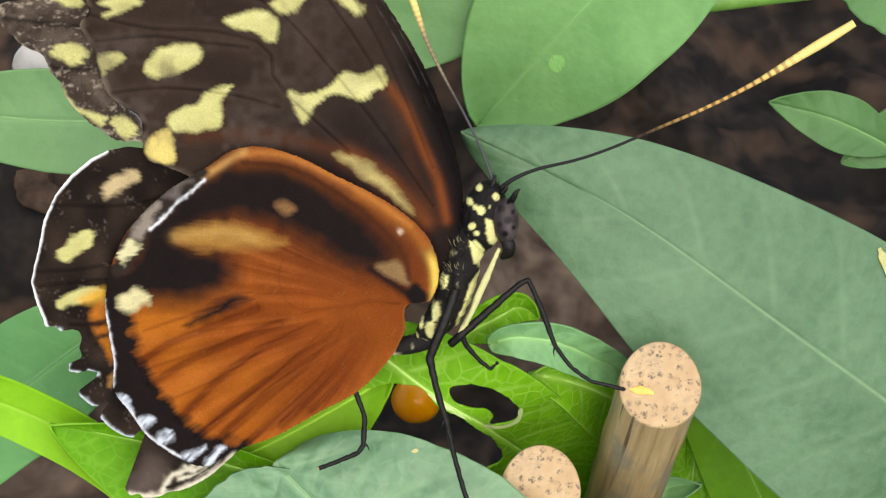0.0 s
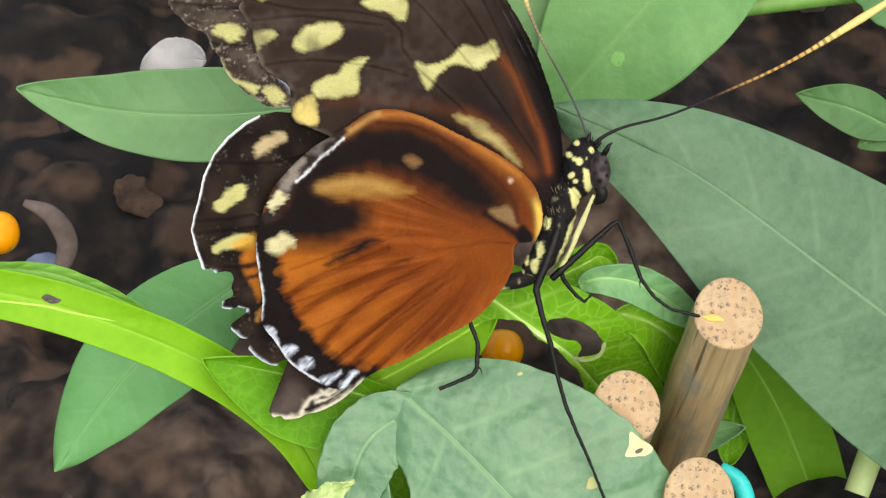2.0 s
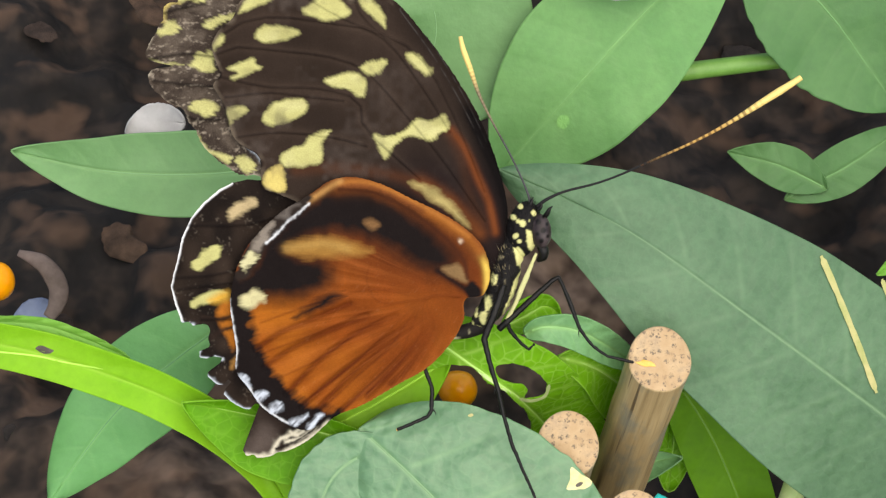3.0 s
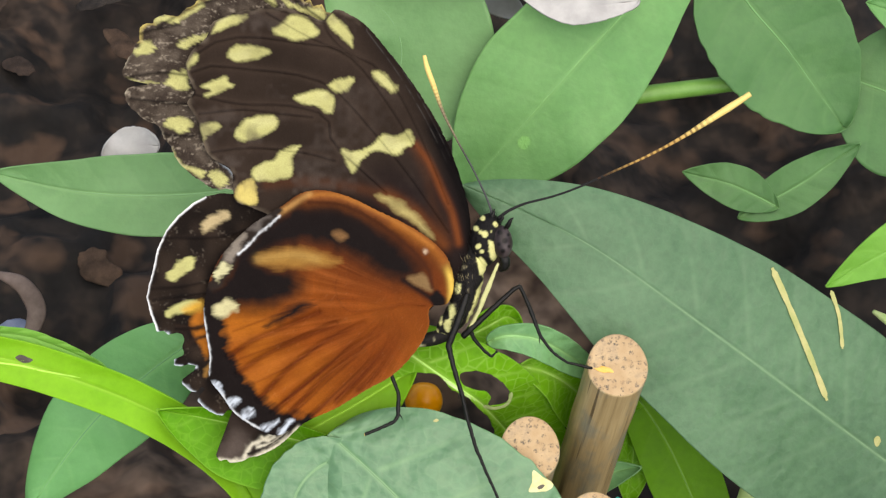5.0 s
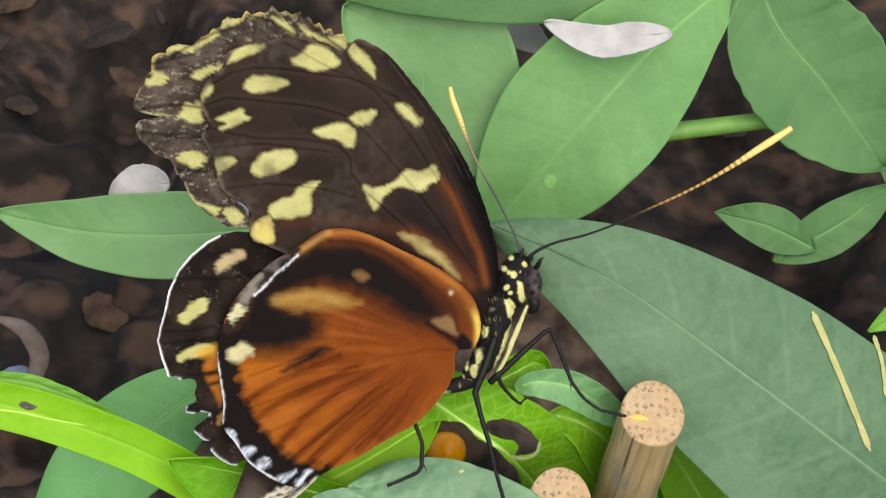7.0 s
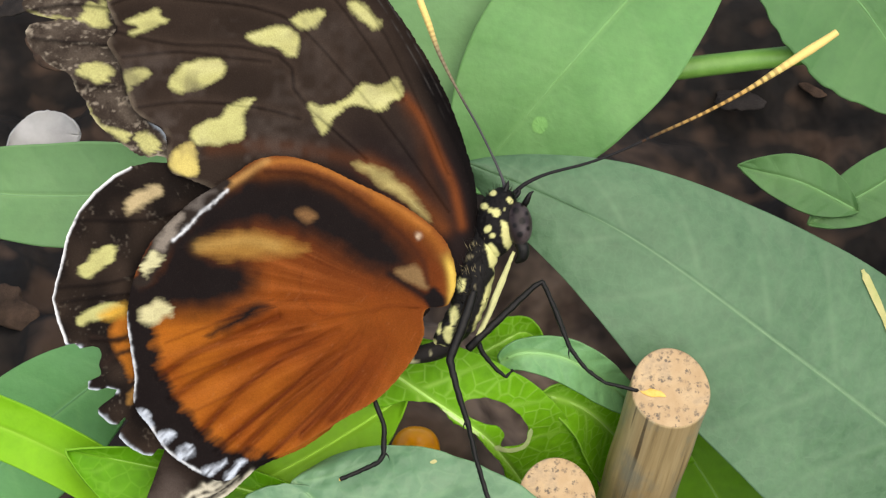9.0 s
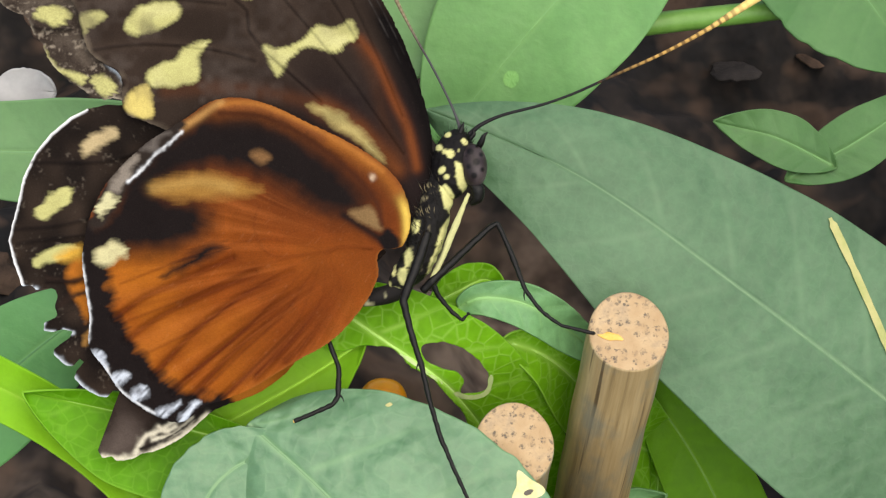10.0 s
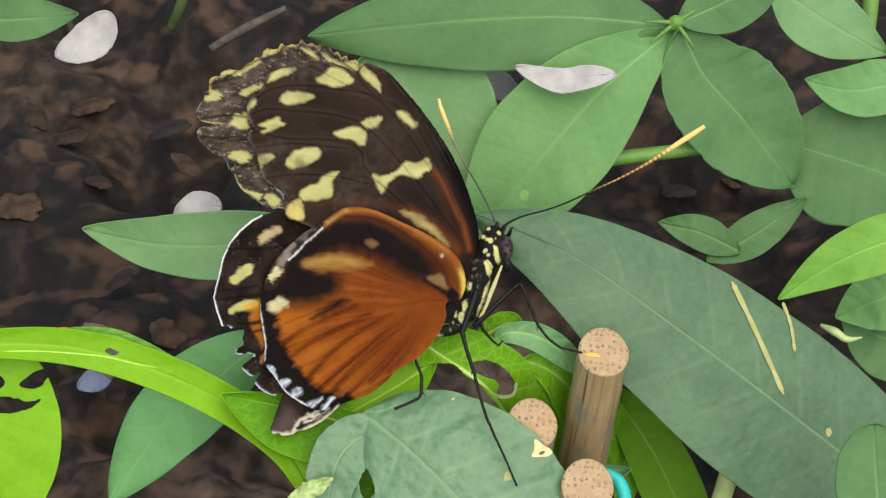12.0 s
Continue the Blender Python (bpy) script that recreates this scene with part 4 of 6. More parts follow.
def stripes(col, x, y, lines, colour, width, strength=1.0):
    for line in lines:
        c = spline(line, 22)
        d = near(x, y, c)
        if width < 0.35:
            d = d * (1 + 0.45 * lumps(x, y, 1.7, 27)) + 0.05 * lumps(x, y, 4.0, 28)
        col = blend(col, colour, strength * np.exp(-(d / width) ** 2))
    return col


def fan(x, y, lines, width):
    lift = np.zeros(len(x))
    for line in lines:
        lift += np.exp(-(near(x, y, spline(line, 16)) / width) ** 2)
    return lift


FORE_VEINS = ([(-31.16, 20.67), (-27.89, 22.55), (-23.55, 22.84), (-17.76, 22.13), (-12.69, 21.26), (-6.88, 18.01), (-2.52, 10.37), (1.14, 1.59)],
              [(-31.90, 18.35), (-29.36, 19.22), (-23.58, 18.72), (-17.78, 18.00), (-13.43, 16.19), (-9.08, 11.46), (-3.98, 5.26), (1.15, -2.08)],
              [(-31.42, 15.60), (-25.78, 14.37), (-19.97, 14.22), (-15.98, 13.43), (-14.31, 12.55), (-14.17, 10.37), (-12.58, 8.18), (-6.90, 3.07)],
              [(-30.71, 13.13), (-25.05, 13.64), (-20.70, 13.14), (-16.35, 12.70)], [(-22.09, 25.95), (-16.31, 22.71), (-11.24, 20.18), (-6.89, 14.74), (-3.25, 8.91)], [(-29.44, 8.19), (-24.36, 8.77), (-17.82, 8.19), (-13.46, 7.09)],
              [(-27.13, 28.82), (-22.44, 26.89), (-14.85, 24.73)], [(-14.70, 26.47), (-14.28, 23.43), (-10.51, 19.82)])


def near_forewing(x, y, rim):
    n = len(x)
    col = np.tile(np.array(UMBER), (n, 1))
    col = blend(col, (0.031, 0.0205, 0.0152), 0.4 + 0.7 * lumps(x, y, 0.25, 2))
    col = blend(col, (0.014, 0.009, 0.0085), np.clip((x + 16) / 8, 0, 1) * np.clip((9 - y) / 6, 0, 1))
    col = stripes(col, x, y, ([(-22.20, 4.18), (-17.83, 4.39), (-12.74, 3.95), (-7.63, 2.70), (-3.25, 0.13)],), (0.075, 0.026, 0.011), 0.8, 0.6)
    col = stripes(col, x, y, ([(-3.10, 9.05), (-1.42, 6.72), (0.26, 3.06), (1.58, 0.12), (2.47, -3.55)],), (0.15, 0.041, 0.012), 0.55, 0.9)
    col = stripes(col, x, y, ([(-3.97, 9.64), (-1.93, 5.62), (-0.91, 1.59), (0.78, -2.08)],), (0.05, 0.019, 0.009), 0.7, 0.5)
    col = stripes(col, x, y, ([(-6.90, 2.48), (-3.25, 0.13), (0.41, -3.69)],), (0.13, 0.038, 0.011), 1.0, 0.8)
    col = spots(col, x, y, ([(-8.21, 2.55), (-6.32, 2.33), (-4.34, 1.30), (-2.81, -0.24), (-1.49, -1.78), (-0.68, -2.96), (-2.08, -2.22), (-3.61, -0.75), (-5.59, 0.57), (-7.05, 1.60)],), (0.36, 0.29, 0.11), 0.8, 0.2, 0.0, 0.2)
    col = spots(col, x, y, (
        [(-12.72, 8.77), (-11.27, 8.47), (-9.81, 8.69), (-8.50, 9.42), (-7.69, 10.37), (-7.18, 10.73), (-6.16, 10.51), (-5.14, 10.59), (-4.41, 11.10), (-3.68, 10.95), (-3.17, 9.49), (-3.54, 8.91), (-4.56, 8.47), (-5.00, 7.74), (-6.16, 7.81), (-7.33, 8.18), (-8.50, 8.04), (-9.37, 7.52), (-10.25, 6.72), (-11.27, 5.34), (-11.86, 6.14), (-12.58, 7.45)],
        [(-18.88, 14.95), (-17.79, 15.75), (-16.33, 16.11), (-14.74, 16.19), (-13.58, 15.46), (-13.43, 14.30), (-13.66, 13.14), (-14.60, 13.06), (-15.98, 13.93), (-17.43, 14.23)], [(-14.52, 16.62), (-14.01, 17.20), (-12.99, 17.64), (-11.61, 17.86), (-10.95, 17.57), (-11.25, 16.55), (-12.12, 15.90), (-13.28, 15.75)],
        [(-27.03, 21.25), (-26.02, 21.83), (-24.50, 21.97), (-22.83, 21.76), (-21.75, 21.25), (-21.68, 20.68), (-22.99, 20.17), (-24.66, 19.66), (-26.10, 19.66), (-27.19, 20.24)], [(-30.54, 16.83), (-29.01, 17.41), (-27.27, 17.92), (-26.84, 17.12), (-26.27, 16.69), (-27.21, 16.04), (-28.67, 15.46), (-29.83, 15.02), (-30.33, 15.46), (-29.39, 16.04), (-30.40, 16.47)],
        [(-25.79, 11.39), (-24.99, 12.41), (-23.46, 12.92), (-21.72, 13.14), (-20.85, 12.77), (-20.71, 11.75), (-21.73, 10.52), (-23.63, 9.79), (-25.08, 9.50), (-26.24, 10.01), (-26.38, 10.88)], [(-24.16, 5.93), (-22.92, 6.88), (-21.46, 7.17), (-20.73, 8.11), (-19.71, 8.84), (-17.74, 9.06), (-18.11, 8.33), (-18.91, 7.38), (-18.70, 5.93), (-19.29, 4.83), (-20.75, 4.47), (-22.57, 4.40), (-24.09, 4.69)],
        [(-30.94, 11.46), (-29.85, 11.97), (-28.62, 12.05), (-27.97, 11.46), (-28.99, 10.59), (-29.94, 10.01), (-30.16, 8.99), (-30.60, 8.77), (-30.73, 9.94), (-31.09, 10.74)], [(-21.52, 23.93), (-20.65, 24.51), (-19.56, 25.30), (-18.11, 25.81), (-16.66, 25.24), (-15.80, 24.30), (-15.36, 23.50), (-16.60, 22.63), (-18.12, 22.34), (-19.57, 22.63), (-21.09, 23.21)],
        [(-14.49, 26.25), (-13.40, 25.68), (-12.24, 24.59), (-11.30, 23.15), (-11.02, 21.48), (-11.89, 21.92), (-13.05, 22.86), (-14.13, 24.16), (-14.63, 25.24)], [(-8.84, 18.37), (-7.97, 18.80), (-7.10, 18.37), (-6.15, 17.35), (-5.21, 16.41), (-6.16, 15.75), (-7.25, 16.48), (-8.34, 17.35)],
        [(-29.34, 23.13), (-28.68, 24.50), (-28.16, 25.44), (-26.72, 25.65), (-24.55, 25.80), (-24.91, 24.86), (-26.36, 24.21), (-27.60, 23.71), (-28.54, 23.27)], [(-32.25, 20.16), (-31.52, 20.67), (-30.73, 20.74), (-30.95, 19.80), (-31.68, 18.93), (-32.26, 18.64), (-32.47, 19.44)],
        [(-25.70, 26.88), (-23.89, 27.39), (-22.01, 27.18), (-23.53, 26.45), (-25.34, 26.38)]), CREAM, 0.5, 0.14, -0.14, 0.10)
    col = blend(col, (0.60, 0.57, 0.30), 0.4 * np.clip(lumps(x, y, 0.6, 23), 0, 1) * (col[:, 0] > 0.35))
    col = blend(col, UMBER, 0.35 * np.clip(lumps(x, y * 1.6, 0.42, 19) - 0.2, 0, 1))
    col = spots(col, x, y, ([(-26.28, 2.94), (-25.40, 4.11), (-24.24, 4.62), (-23.66, 3.60), (-23.31, 2.06), (-24.26, 1.33), (-25.71, 1.70)],), (0.54, 0.44, 0.14), 0.45, 0.2)
    col = blend(col, (0.070, 0.054, 0.045), 0.6 * np.clip(lumps(x, y, 0.33, 33) + 0.5 * lumps(x, y, 1.4, 34) - 0.1, 0, 1) * np.clip(-x / 18, 0, 1))
    veins = fan(x, y, FORE_VEINS, 0.16)
    col = blend(col, (0.055, 0.037, 0.027), 0.4 * np.clip(fan(x, y, FORE_VEINS, 0.7) - veins, 0, 1) * np.clip(-x / 15, 0, 1) * (col[:, 0] < 0.2))
    col = blend(col, INK, 0.32 * np.clip(veins, 0, 1) * (0.65 + 0.4 * lumps(x, y, 0.7, 6)))
    costa = near(x, y, spline([(4.45, -5.02), (4.08, -0.61), (2.97, 3.05), (1.14, 7.08), (-1.64, 12.70), (-5.06, 18.37), (-9.05, 23.80)], 30))
    col = blend(col, INK, (1.3 - costa / 1.5) * np.clip((14.5 - y) / 4, 0.35, 1))
    col = blend(col, (0.05, 0.045, 0.042), np.clip(0.8 - np.abs(costa - 0.35) / 0.16, 0, 1) * np.clip((y - 6) / 6, 0, 1) * np.clip(0.4 + lumps(x, y, 1.6, 44), 0, 1))
    col = blend(col, INK, (0.9 - rim / 0.35) * (x < -12))
    col = blend(col, (0.14, 0.11, 0.08), np.clip(0.75 - rim, 0, 1) * (x < -10) * (0.5 + lumps(x, y, 1.2, 9)))
    return col, 0.14 * veins + 0.18 * lumps(x, y, 0.2, 5) - 0.35 * np.exp(-(costa / 0.7) ** 2)


def far_forewing(x, y, rim):
    col = np.tile(np.array((0.038, 0.0275, 0.021)), (len(x), 1))
    col = blend(col, (0.095, 0.074, 0.057), 0.25 + 0.9 * lumps(x, y, 0.55, 2) + 0.4 * lumps(x, y, 2.2, 3))
    col = blend(col, (0.24, 0.20, 0.155), 2.2 * (lumps(x * 0.35, y, 3.2, 15) * 0.6 + lumps(x, y, 5.0, 16) * 0.5 - 0.28))
    col = spots(col, x, y, ([(-39.03, 21.09), (-38.01, 22.18), (-36.78, 22.25), (-36.21, 21.53), (-37.44, 20.73), (-38.60, 20.52)], [(-35.16, 17.26), (-34.07, 18.21), (-32.40, 18.79), (-32.12, 17.63), (-32.28, 16.40), (-33.58, 16.11), (-34.88, 16.76)], [(-35.06, 12.26), (-33.61, 12.84), (-31.95, 12.34), (-31.66, 11.54), (-32.90, 10.52), (-34.35, 10.96), (-35.21, 11.61)],
                            [(-36.40, 24.56), (-35.67, 25.42), (-34.23, 25.57), (-32.71, 25.14), (-33.51, 24.56), (-35.10, 24.49)], [(-33.07, 25.57), (-31.84, 26.44), (-30.75, 27.31), (-29.96, 26.87), (-31.34, 26.01), (-32.50, 25.29)], [(-33.53, 21.97), (-31.87, 22.69), (-29.33, 23.27), (-29.05, 22.69), (-30.79, 21.82), (-32.53, 21.39)],
                            [(-20.41, 28.33), (-19.19, 27.47), (-17.31, 26.75), (-15.57, 26.68), (-14.78, 25.89), (-14.64, 24.88), (-15.65, 25.09), (-17.46, 26.10), (-19.19, 26.60)], [(-23.66, 28.90), (-22.08, 28.47), (-20.78, 27.32), (-21.22, 26.89), (-22.80, 27.90)], [(-29.88, 27.74), (-29.29, 28.75), (-28.07, 28.82), (-27.71, 28.25), (-28.87, 27.74)],
                            [(-34.37, 8.78), (-33.65, 7.61), (-32.50, 6.59), (-31.20, 6.15), (-30.04, 5.57), (-30.77, 4.99), (-32.36, 5.86), (-33.66, 6.96)], [(-29.75, 5.13), (-28.59, 6.01), (-27.29, 5.13), (-27.15, 4.11), (-28.17, 3.67), (-29.18, 4.26)], [(-39.85, 17.84), (-37.91, 17.26), (-35.89, 17.05), (-37.91, 16.83)]), CREAM, 0.45, 0.2, -0.05, 0.3)
    col = blend(col, (0.50, 0.40, 0.13), np.clip(0.9 - rim / 0.7, 0, 1) * (y > 22) * (0.5 + lumps(x, y, 0.8, 4)))
    col = blend(col, (0.42, 0.37, 0.28), np.clip(0.9 - rim / 0.35, 0, 1) * (y <= 22) * (0.35 + lumps(x, y, 0.9, 4)))
    col = stripes(col, x, y, ([(-27.78, 6.74), (-27.13, 6.30), (-26.77, 5.71), (-26.27, 5.13)],), CHALK, 0.22, 1.0)
    veins = fan(x, y, ([(-32.94, 24.49), (-36.55, 23.77), (-39.80, 22.68)], [(-31.90, 17.99), (-35.88, 18.35), (-40.07, 17.62)], [(-31.93, 14.37), (-36.63, 14.73), (-39.52, 15.09)], [(-20.64, 26.67), (-23.88, 28.47), (-26.41, 29.19)], [(-14.71, 24.88), (-17.74, 27.04), (-20.62, 29.56)], [(-31.60, 10.37), (-34.50, 10.38), (-35.94, 11.10)], [(-27.86, 27.74), (-31.48, 26.66), (-35.82, 24.13)]), 0.2)
    col = blend(col, INK, 0.65 * np.clip(veins, 0, 1))
    return col, 0.16 * veins + 0.3 * lumps(x, y, 0.5, 5)


ROOT = (-2.00, -11.64)
HIND_VEINS = tuple([ROOT, (-6.18, -11.85)] + m for m in (
    [(-12.04, -10.73), (-17.53, -11.60), (-26.69, -14.88)], [(-13.52, -13.45), (-19.38, -16.01), (-27.08, -18.94)], [(-12.79, -14.93), (-18.66, -18.97), (-25.27, -22.27)], [(-11.33, -16.41), (-16.47, -21.20), (-22.51, -25.62)],
    [(-10.60, -17.89), (-14.64, -21.58), (-19.43, -26.22)], [(-9.13, -18.27), (-12.07, -21.59), (-16.49, -26.02)], [(-6.92, -16.42), (-9.87, -20.48), (-13.55, -23.80)], [(-5.09, -15.32), (-6.93, -18.27), (-9.13, -21.60)])) + (
    [ROOT, (-6.18, -9.42), (-10.57, -7.57), (-16.41, -5.35), (-25.17, -5.70)], [(-6.18, -11.85), (-11.68, -12.35), (-13.51, -9.77), (-13.06, -7.56)])
PLEATS = ([(-27.44, -18.35), (-24.50, -16.29), (-20.47, -14.53), (-15.71, -12.48)], [(-26.36, -20.57), (-23.05, -18.21), (-18.65, -16.16), (-13.52, -13.97)], [(-23.67, -23.98), (-19.40, -19.56), (-14.99, -16.32), (-9.85, -13.98)], [(-21.77, -25.77), (-17.36, -21.64), (-12.65, -18.10), (-7.65, -14.28)], [(-20.02, -26.22), (-15.37, -21.35), (-10.59, -17.52), (-5.82, -13.84)],
          [(-16.86, -26.01), (-11.93, -21.81), (-7.66, -17.53), (-4.35, -13.70)], [(-13.55, -24.17), (-9.13, -19.89), (-5.45, -15.69)], [(-10.61, -22.56), (-6.93, -19.01), (-3.62, -14.22)])
RIM = [(0.50, -6.19), (-0.83, -4.40), (-2.88, -2.83), (-5.10, -1.48), (-7.43, -0.25), (-9.82, 0.99), (-12.76, 2.17), (-15.09, 2.40), (-16.98, 2.24)]
RIM_TOP = [(-0.94, -4.06), (-3.71, -2.04), (-6.88, -0.14), (-9.82, 1.32), (-12.76, 2.50), (-15.09, 2.79), (-16.76, 2.57)]


def near_hindwing(x, y, rim):
    n = len(x)
    col = np.tile(np.array(RUST), (n, 1))
    bx, by = ROOT
    reach, angle = np.hypot(x - bx, y - by), np.arctan2(y - by, -(x - bx))
    out = np.clip((reach - 4) / 9, 0, 1)
    outer = np.clip((reach - 12) / 12, 0, 1) * np.clip((-6 - y) / 8, 0, 1)
    col = blend(col, AMBER, outer * 0.75 + 0.2 * lumps(x, y, 0.3, 3))
    col = blend(col, (0.27, 0.055, 0.008), 0.35 * lumps(x * 0.8 + y * 0.6, (y * 0.8 - x * 0.6) * 0.25, 0.8, 4))
    # Redder brown plus shade near the root and upward, both put into the colour.
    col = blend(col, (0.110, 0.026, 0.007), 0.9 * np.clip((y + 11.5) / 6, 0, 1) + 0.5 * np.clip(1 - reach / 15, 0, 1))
    veins = fan(x, y, HIND_VEINS, 0.15) * (0.3 + 0.7 * out)
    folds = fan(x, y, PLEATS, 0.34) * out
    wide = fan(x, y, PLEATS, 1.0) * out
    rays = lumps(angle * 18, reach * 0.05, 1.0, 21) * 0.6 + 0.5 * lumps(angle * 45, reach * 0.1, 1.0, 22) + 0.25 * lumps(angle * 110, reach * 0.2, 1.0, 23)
    # Pleat shading painted in: lighter ridges, darker folds; veins and rays darkened too.
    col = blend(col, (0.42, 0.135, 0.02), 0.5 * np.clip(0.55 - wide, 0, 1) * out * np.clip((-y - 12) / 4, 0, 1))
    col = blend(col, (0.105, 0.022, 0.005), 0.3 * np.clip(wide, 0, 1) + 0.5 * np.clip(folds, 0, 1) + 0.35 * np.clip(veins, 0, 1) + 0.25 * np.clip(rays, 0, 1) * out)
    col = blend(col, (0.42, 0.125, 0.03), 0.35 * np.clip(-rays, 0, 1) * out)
    col = blend(col, (0.44, 0.22, 0.10), 0.12 * np.clip(lumps(x * 1.1 + y * 0.9, (y - x) * 4.0, 1.0, 41) - 0.72, 0, 1) * 3)
    dark = (0.009, 0.0062, 0.006)
    # Soft dark red stripe beside the bands: a shade gradient in the colour.
    col = stripes(col, x, y, ([(-9.28, -1.58), (-5.95, -4.66), (-3.18, -7.73), (-1.30, -9.97)],), (0.075, 0.019, 0.006), 1.3, 0.75)
    bands = ([(-18.60, 1.19), (-16.98, 1.74), (-15.10, 1.62), (-12.77, 1.33), (-11.55, 0.72), (-9.83, -0.24), (-8.61, -1.08), (-6.00, -3.43), (-3.73, -5.67), (-2.85, -7.07), (-3.30, -7.62), (-4.58, -8.17), (-6.52, -7.66), (-9.02, -6.26), (-11.29, -4.91), (-13.96, -3.84), (-16.89, -3.22), (-19.50, -3.49), (-21.89, -4.25), (-23.61, -5.25), (-24.72, -6.08), (-25.93, -5.68), (-24.71, -4.02), (-23.32, -2.58), (-21.54, -0.81)],
                            [(-21.54, -0.81), (-23.32, -2.58), (-25.65, -4.91), (-27.15, -6.95), (-28.60, -8.72), (-29.71, -9.83), (-29.93, -11.49), (-28.17, -11.72), (-25.68, -11.29), (-23.63, -11.58), (-21.58, -11.15), (-19.25, -10.16), (-18.36, -8.94), (-19.08, -7.77), (-20.68, -7.04), (-23.06, -6.42), (-24.27, -5.74), (-23.44, -4.86), (-20.94, -3.20)])
    for shade, soft, grow in (((0.055, 0.0165, 0.006), 4.0, 0.6), (dark, 2.0, 0.1)):
        col = spots(col, x, y, bands, shade, soft, 0.3, grow)
    col = stripes(col, x, y, ([(-4.75, -8.40), (-3.19, -9.41), (-1.08, -10.81)],), dark, 0.45, 0.9)
    col = spots(col, x, y, ([(-22.37, -13.98), (-20.70, -12.76), (-18.65, -11.61), (-16.93, -11.17), (-16.54, -11.45), (-18.10, -12.39), (-20.15, -13.43), (-21.93, -14.09)],), dark, 1.1, 0.25, 0.1, 0.5)
    col = spots(col, x, y, ([(-30.73, -9.35), (-29.13, -8.62), (-27.99, -13.04), (-27.71, -15.25), (-27.00, -17.61), (-25.99, -19.83), (-24.10, -22.35), (-22.50, -24.13), (-20.01, -25.63), (-16.49, -25.94), (-17.09, -28.61), (-22.38, -29.33), (-28.22, -25.59), (-31.39, -18.92), (-31.34, -12.29)],), dark, 1.1, 0.5, 0.0, 0.2)
    col = spots(col, x, y, ([(-23.78, -5.69), (-22.72, -4.86), (-20.67, -4.31), (-18.62, -4.05), (-16.57, -4.44), (-14.24, -5.23), (-12.96, -5.91), (-14.24, -6.40), (-17.19, -6.72), (-20.12, -6.82), (-22.45, -6.36)],), (0.27, 0.135, 0.030), 1.2, 0.25, -0.1, 0.5)
    col = stripes(col, x, y, ([(-23.44, -5.58), (-21.50, -5.26), (-18.73, -4.99), (-15.96, -5.56)],), (0.38, 0.235, 0.07), 0.6, 0.5)
    col = spots(col, x, y, ([(-13.89, -2.28), (-12.84, -1.90), (-11.95, -2.68), (-12.73, -3.29)],), (0.17, 0.088, 0.036), 0.7, 0.1)
    col = spots(col, x, y, ([(-4.30, -8.12), (-2.18, -7.57), (-1.30, -8.75), (-1.19, -9.92), (-3.08, -9.02)],), (0.19, 0.115, 0.05), 0.6, 0.1)
    col = spots(col, x, y, ([(-29.33, -12.16), (-28.61, -11.39), (-26.89, -10.51), (-26.23, -11.29), (-26.46, -12.29), (-27.73, -13.17), (-28.78, -13.00)],), (0.50, 0.46, 0.25), 0.7, 0.3, -0.1, 0.2)
    col = stripes(col, x, y, ([(1.37, -11.35), (1.52, -9.81), (1.30, -7.96), (0.71, -6.49)],), (0.62, 0.42, 0.08), 0.48, 1.0)
    col = spots(col, x, y, ([(-1.19, -10.31), (-0.52, -9.75), (0.15, -10.20), (0.92, -11.88), (-0.09, -12.43), (-0.98, -12.09)],), (0.008, 0.006, 0.006), 0.5, 0.2)
    col = stripes(col, x, y, (RIM,), (0.175, 0.055, 0.016), 1.05, 0.9)
    # Lighter strips along the rim, its highlight painted on.
    col = stripes(col, x, y, ([(-5.94, -1.09), (-3.16, -2.83), (-0.94, -4.40), (0.28, -5.85)],), (0.26, 0.085, 0.015), 0.6, 0.75)
    col = stripes(col, x, y, (RIM_TOP,), (0.34, 0.125, 0.026), 0.35, 0.8)
    col = stripes(col, x, y, ([(-20.93, 0.25), (-19.71, 0.97), (-17.87, 2.19), (-16.76, 2.80)],), (0.42, 0.22, 0.07), 0.4, 0.8)
    # Dark line below the raised rim: its shade as colour.
    col = stripes(col, x, y, ([(-16.98, 1.74), (-15.10, 1.68), (-12.77, 1.39), (-9.83, 0.15), (-7.44, -1.36), (-5.11, -3.15), (-2.78, -5.34), (-1.46, -7.30), (-1.02, -9.36)],), (0.045, 0.014, 0.007), 0.32, 0.75)
    col = stripes(col, x, y, ([(-2.00, -4.67), (-1.89, -4.56)],), (0.62, 0.46, 0.32), 0.24, 0.9)
    col = spots(col, x, y, ([(-29.71, -9.27), (-29.26, -7.06), (-28.14, -5.12), (-26.20, -2.07), (-23.42, 0.03), (-21.20, 1.36), (-20.09, 0.69), (-21.60, -1.08), (-23.32, -2.64), (-25.65, -5.07), (-26.77, -6.79), (-28.43, -9.17)],), (0.022, 0.016, 0.013), 0.5, 0.2)
    col = spots(col, x, y, ([(-29.15, -7.39), (-28.15, -6.01), (-26.99, -6.12), (-27.38, -7.18), (-28.49, -8.39), (-29.09, -8.17)],), (0.54, 0.51, 0.29), 0.5, 0.3, -0.1, 0.3)
    col = spots(col, x, y, ([(-24.70, -1.52), (-23.15, -0.41), (-21.59, 0.03), (-22.59, -0.86), (-24.15, -1.96)],), (0.10, 0.085, 0.075), 0.7, 0.4)
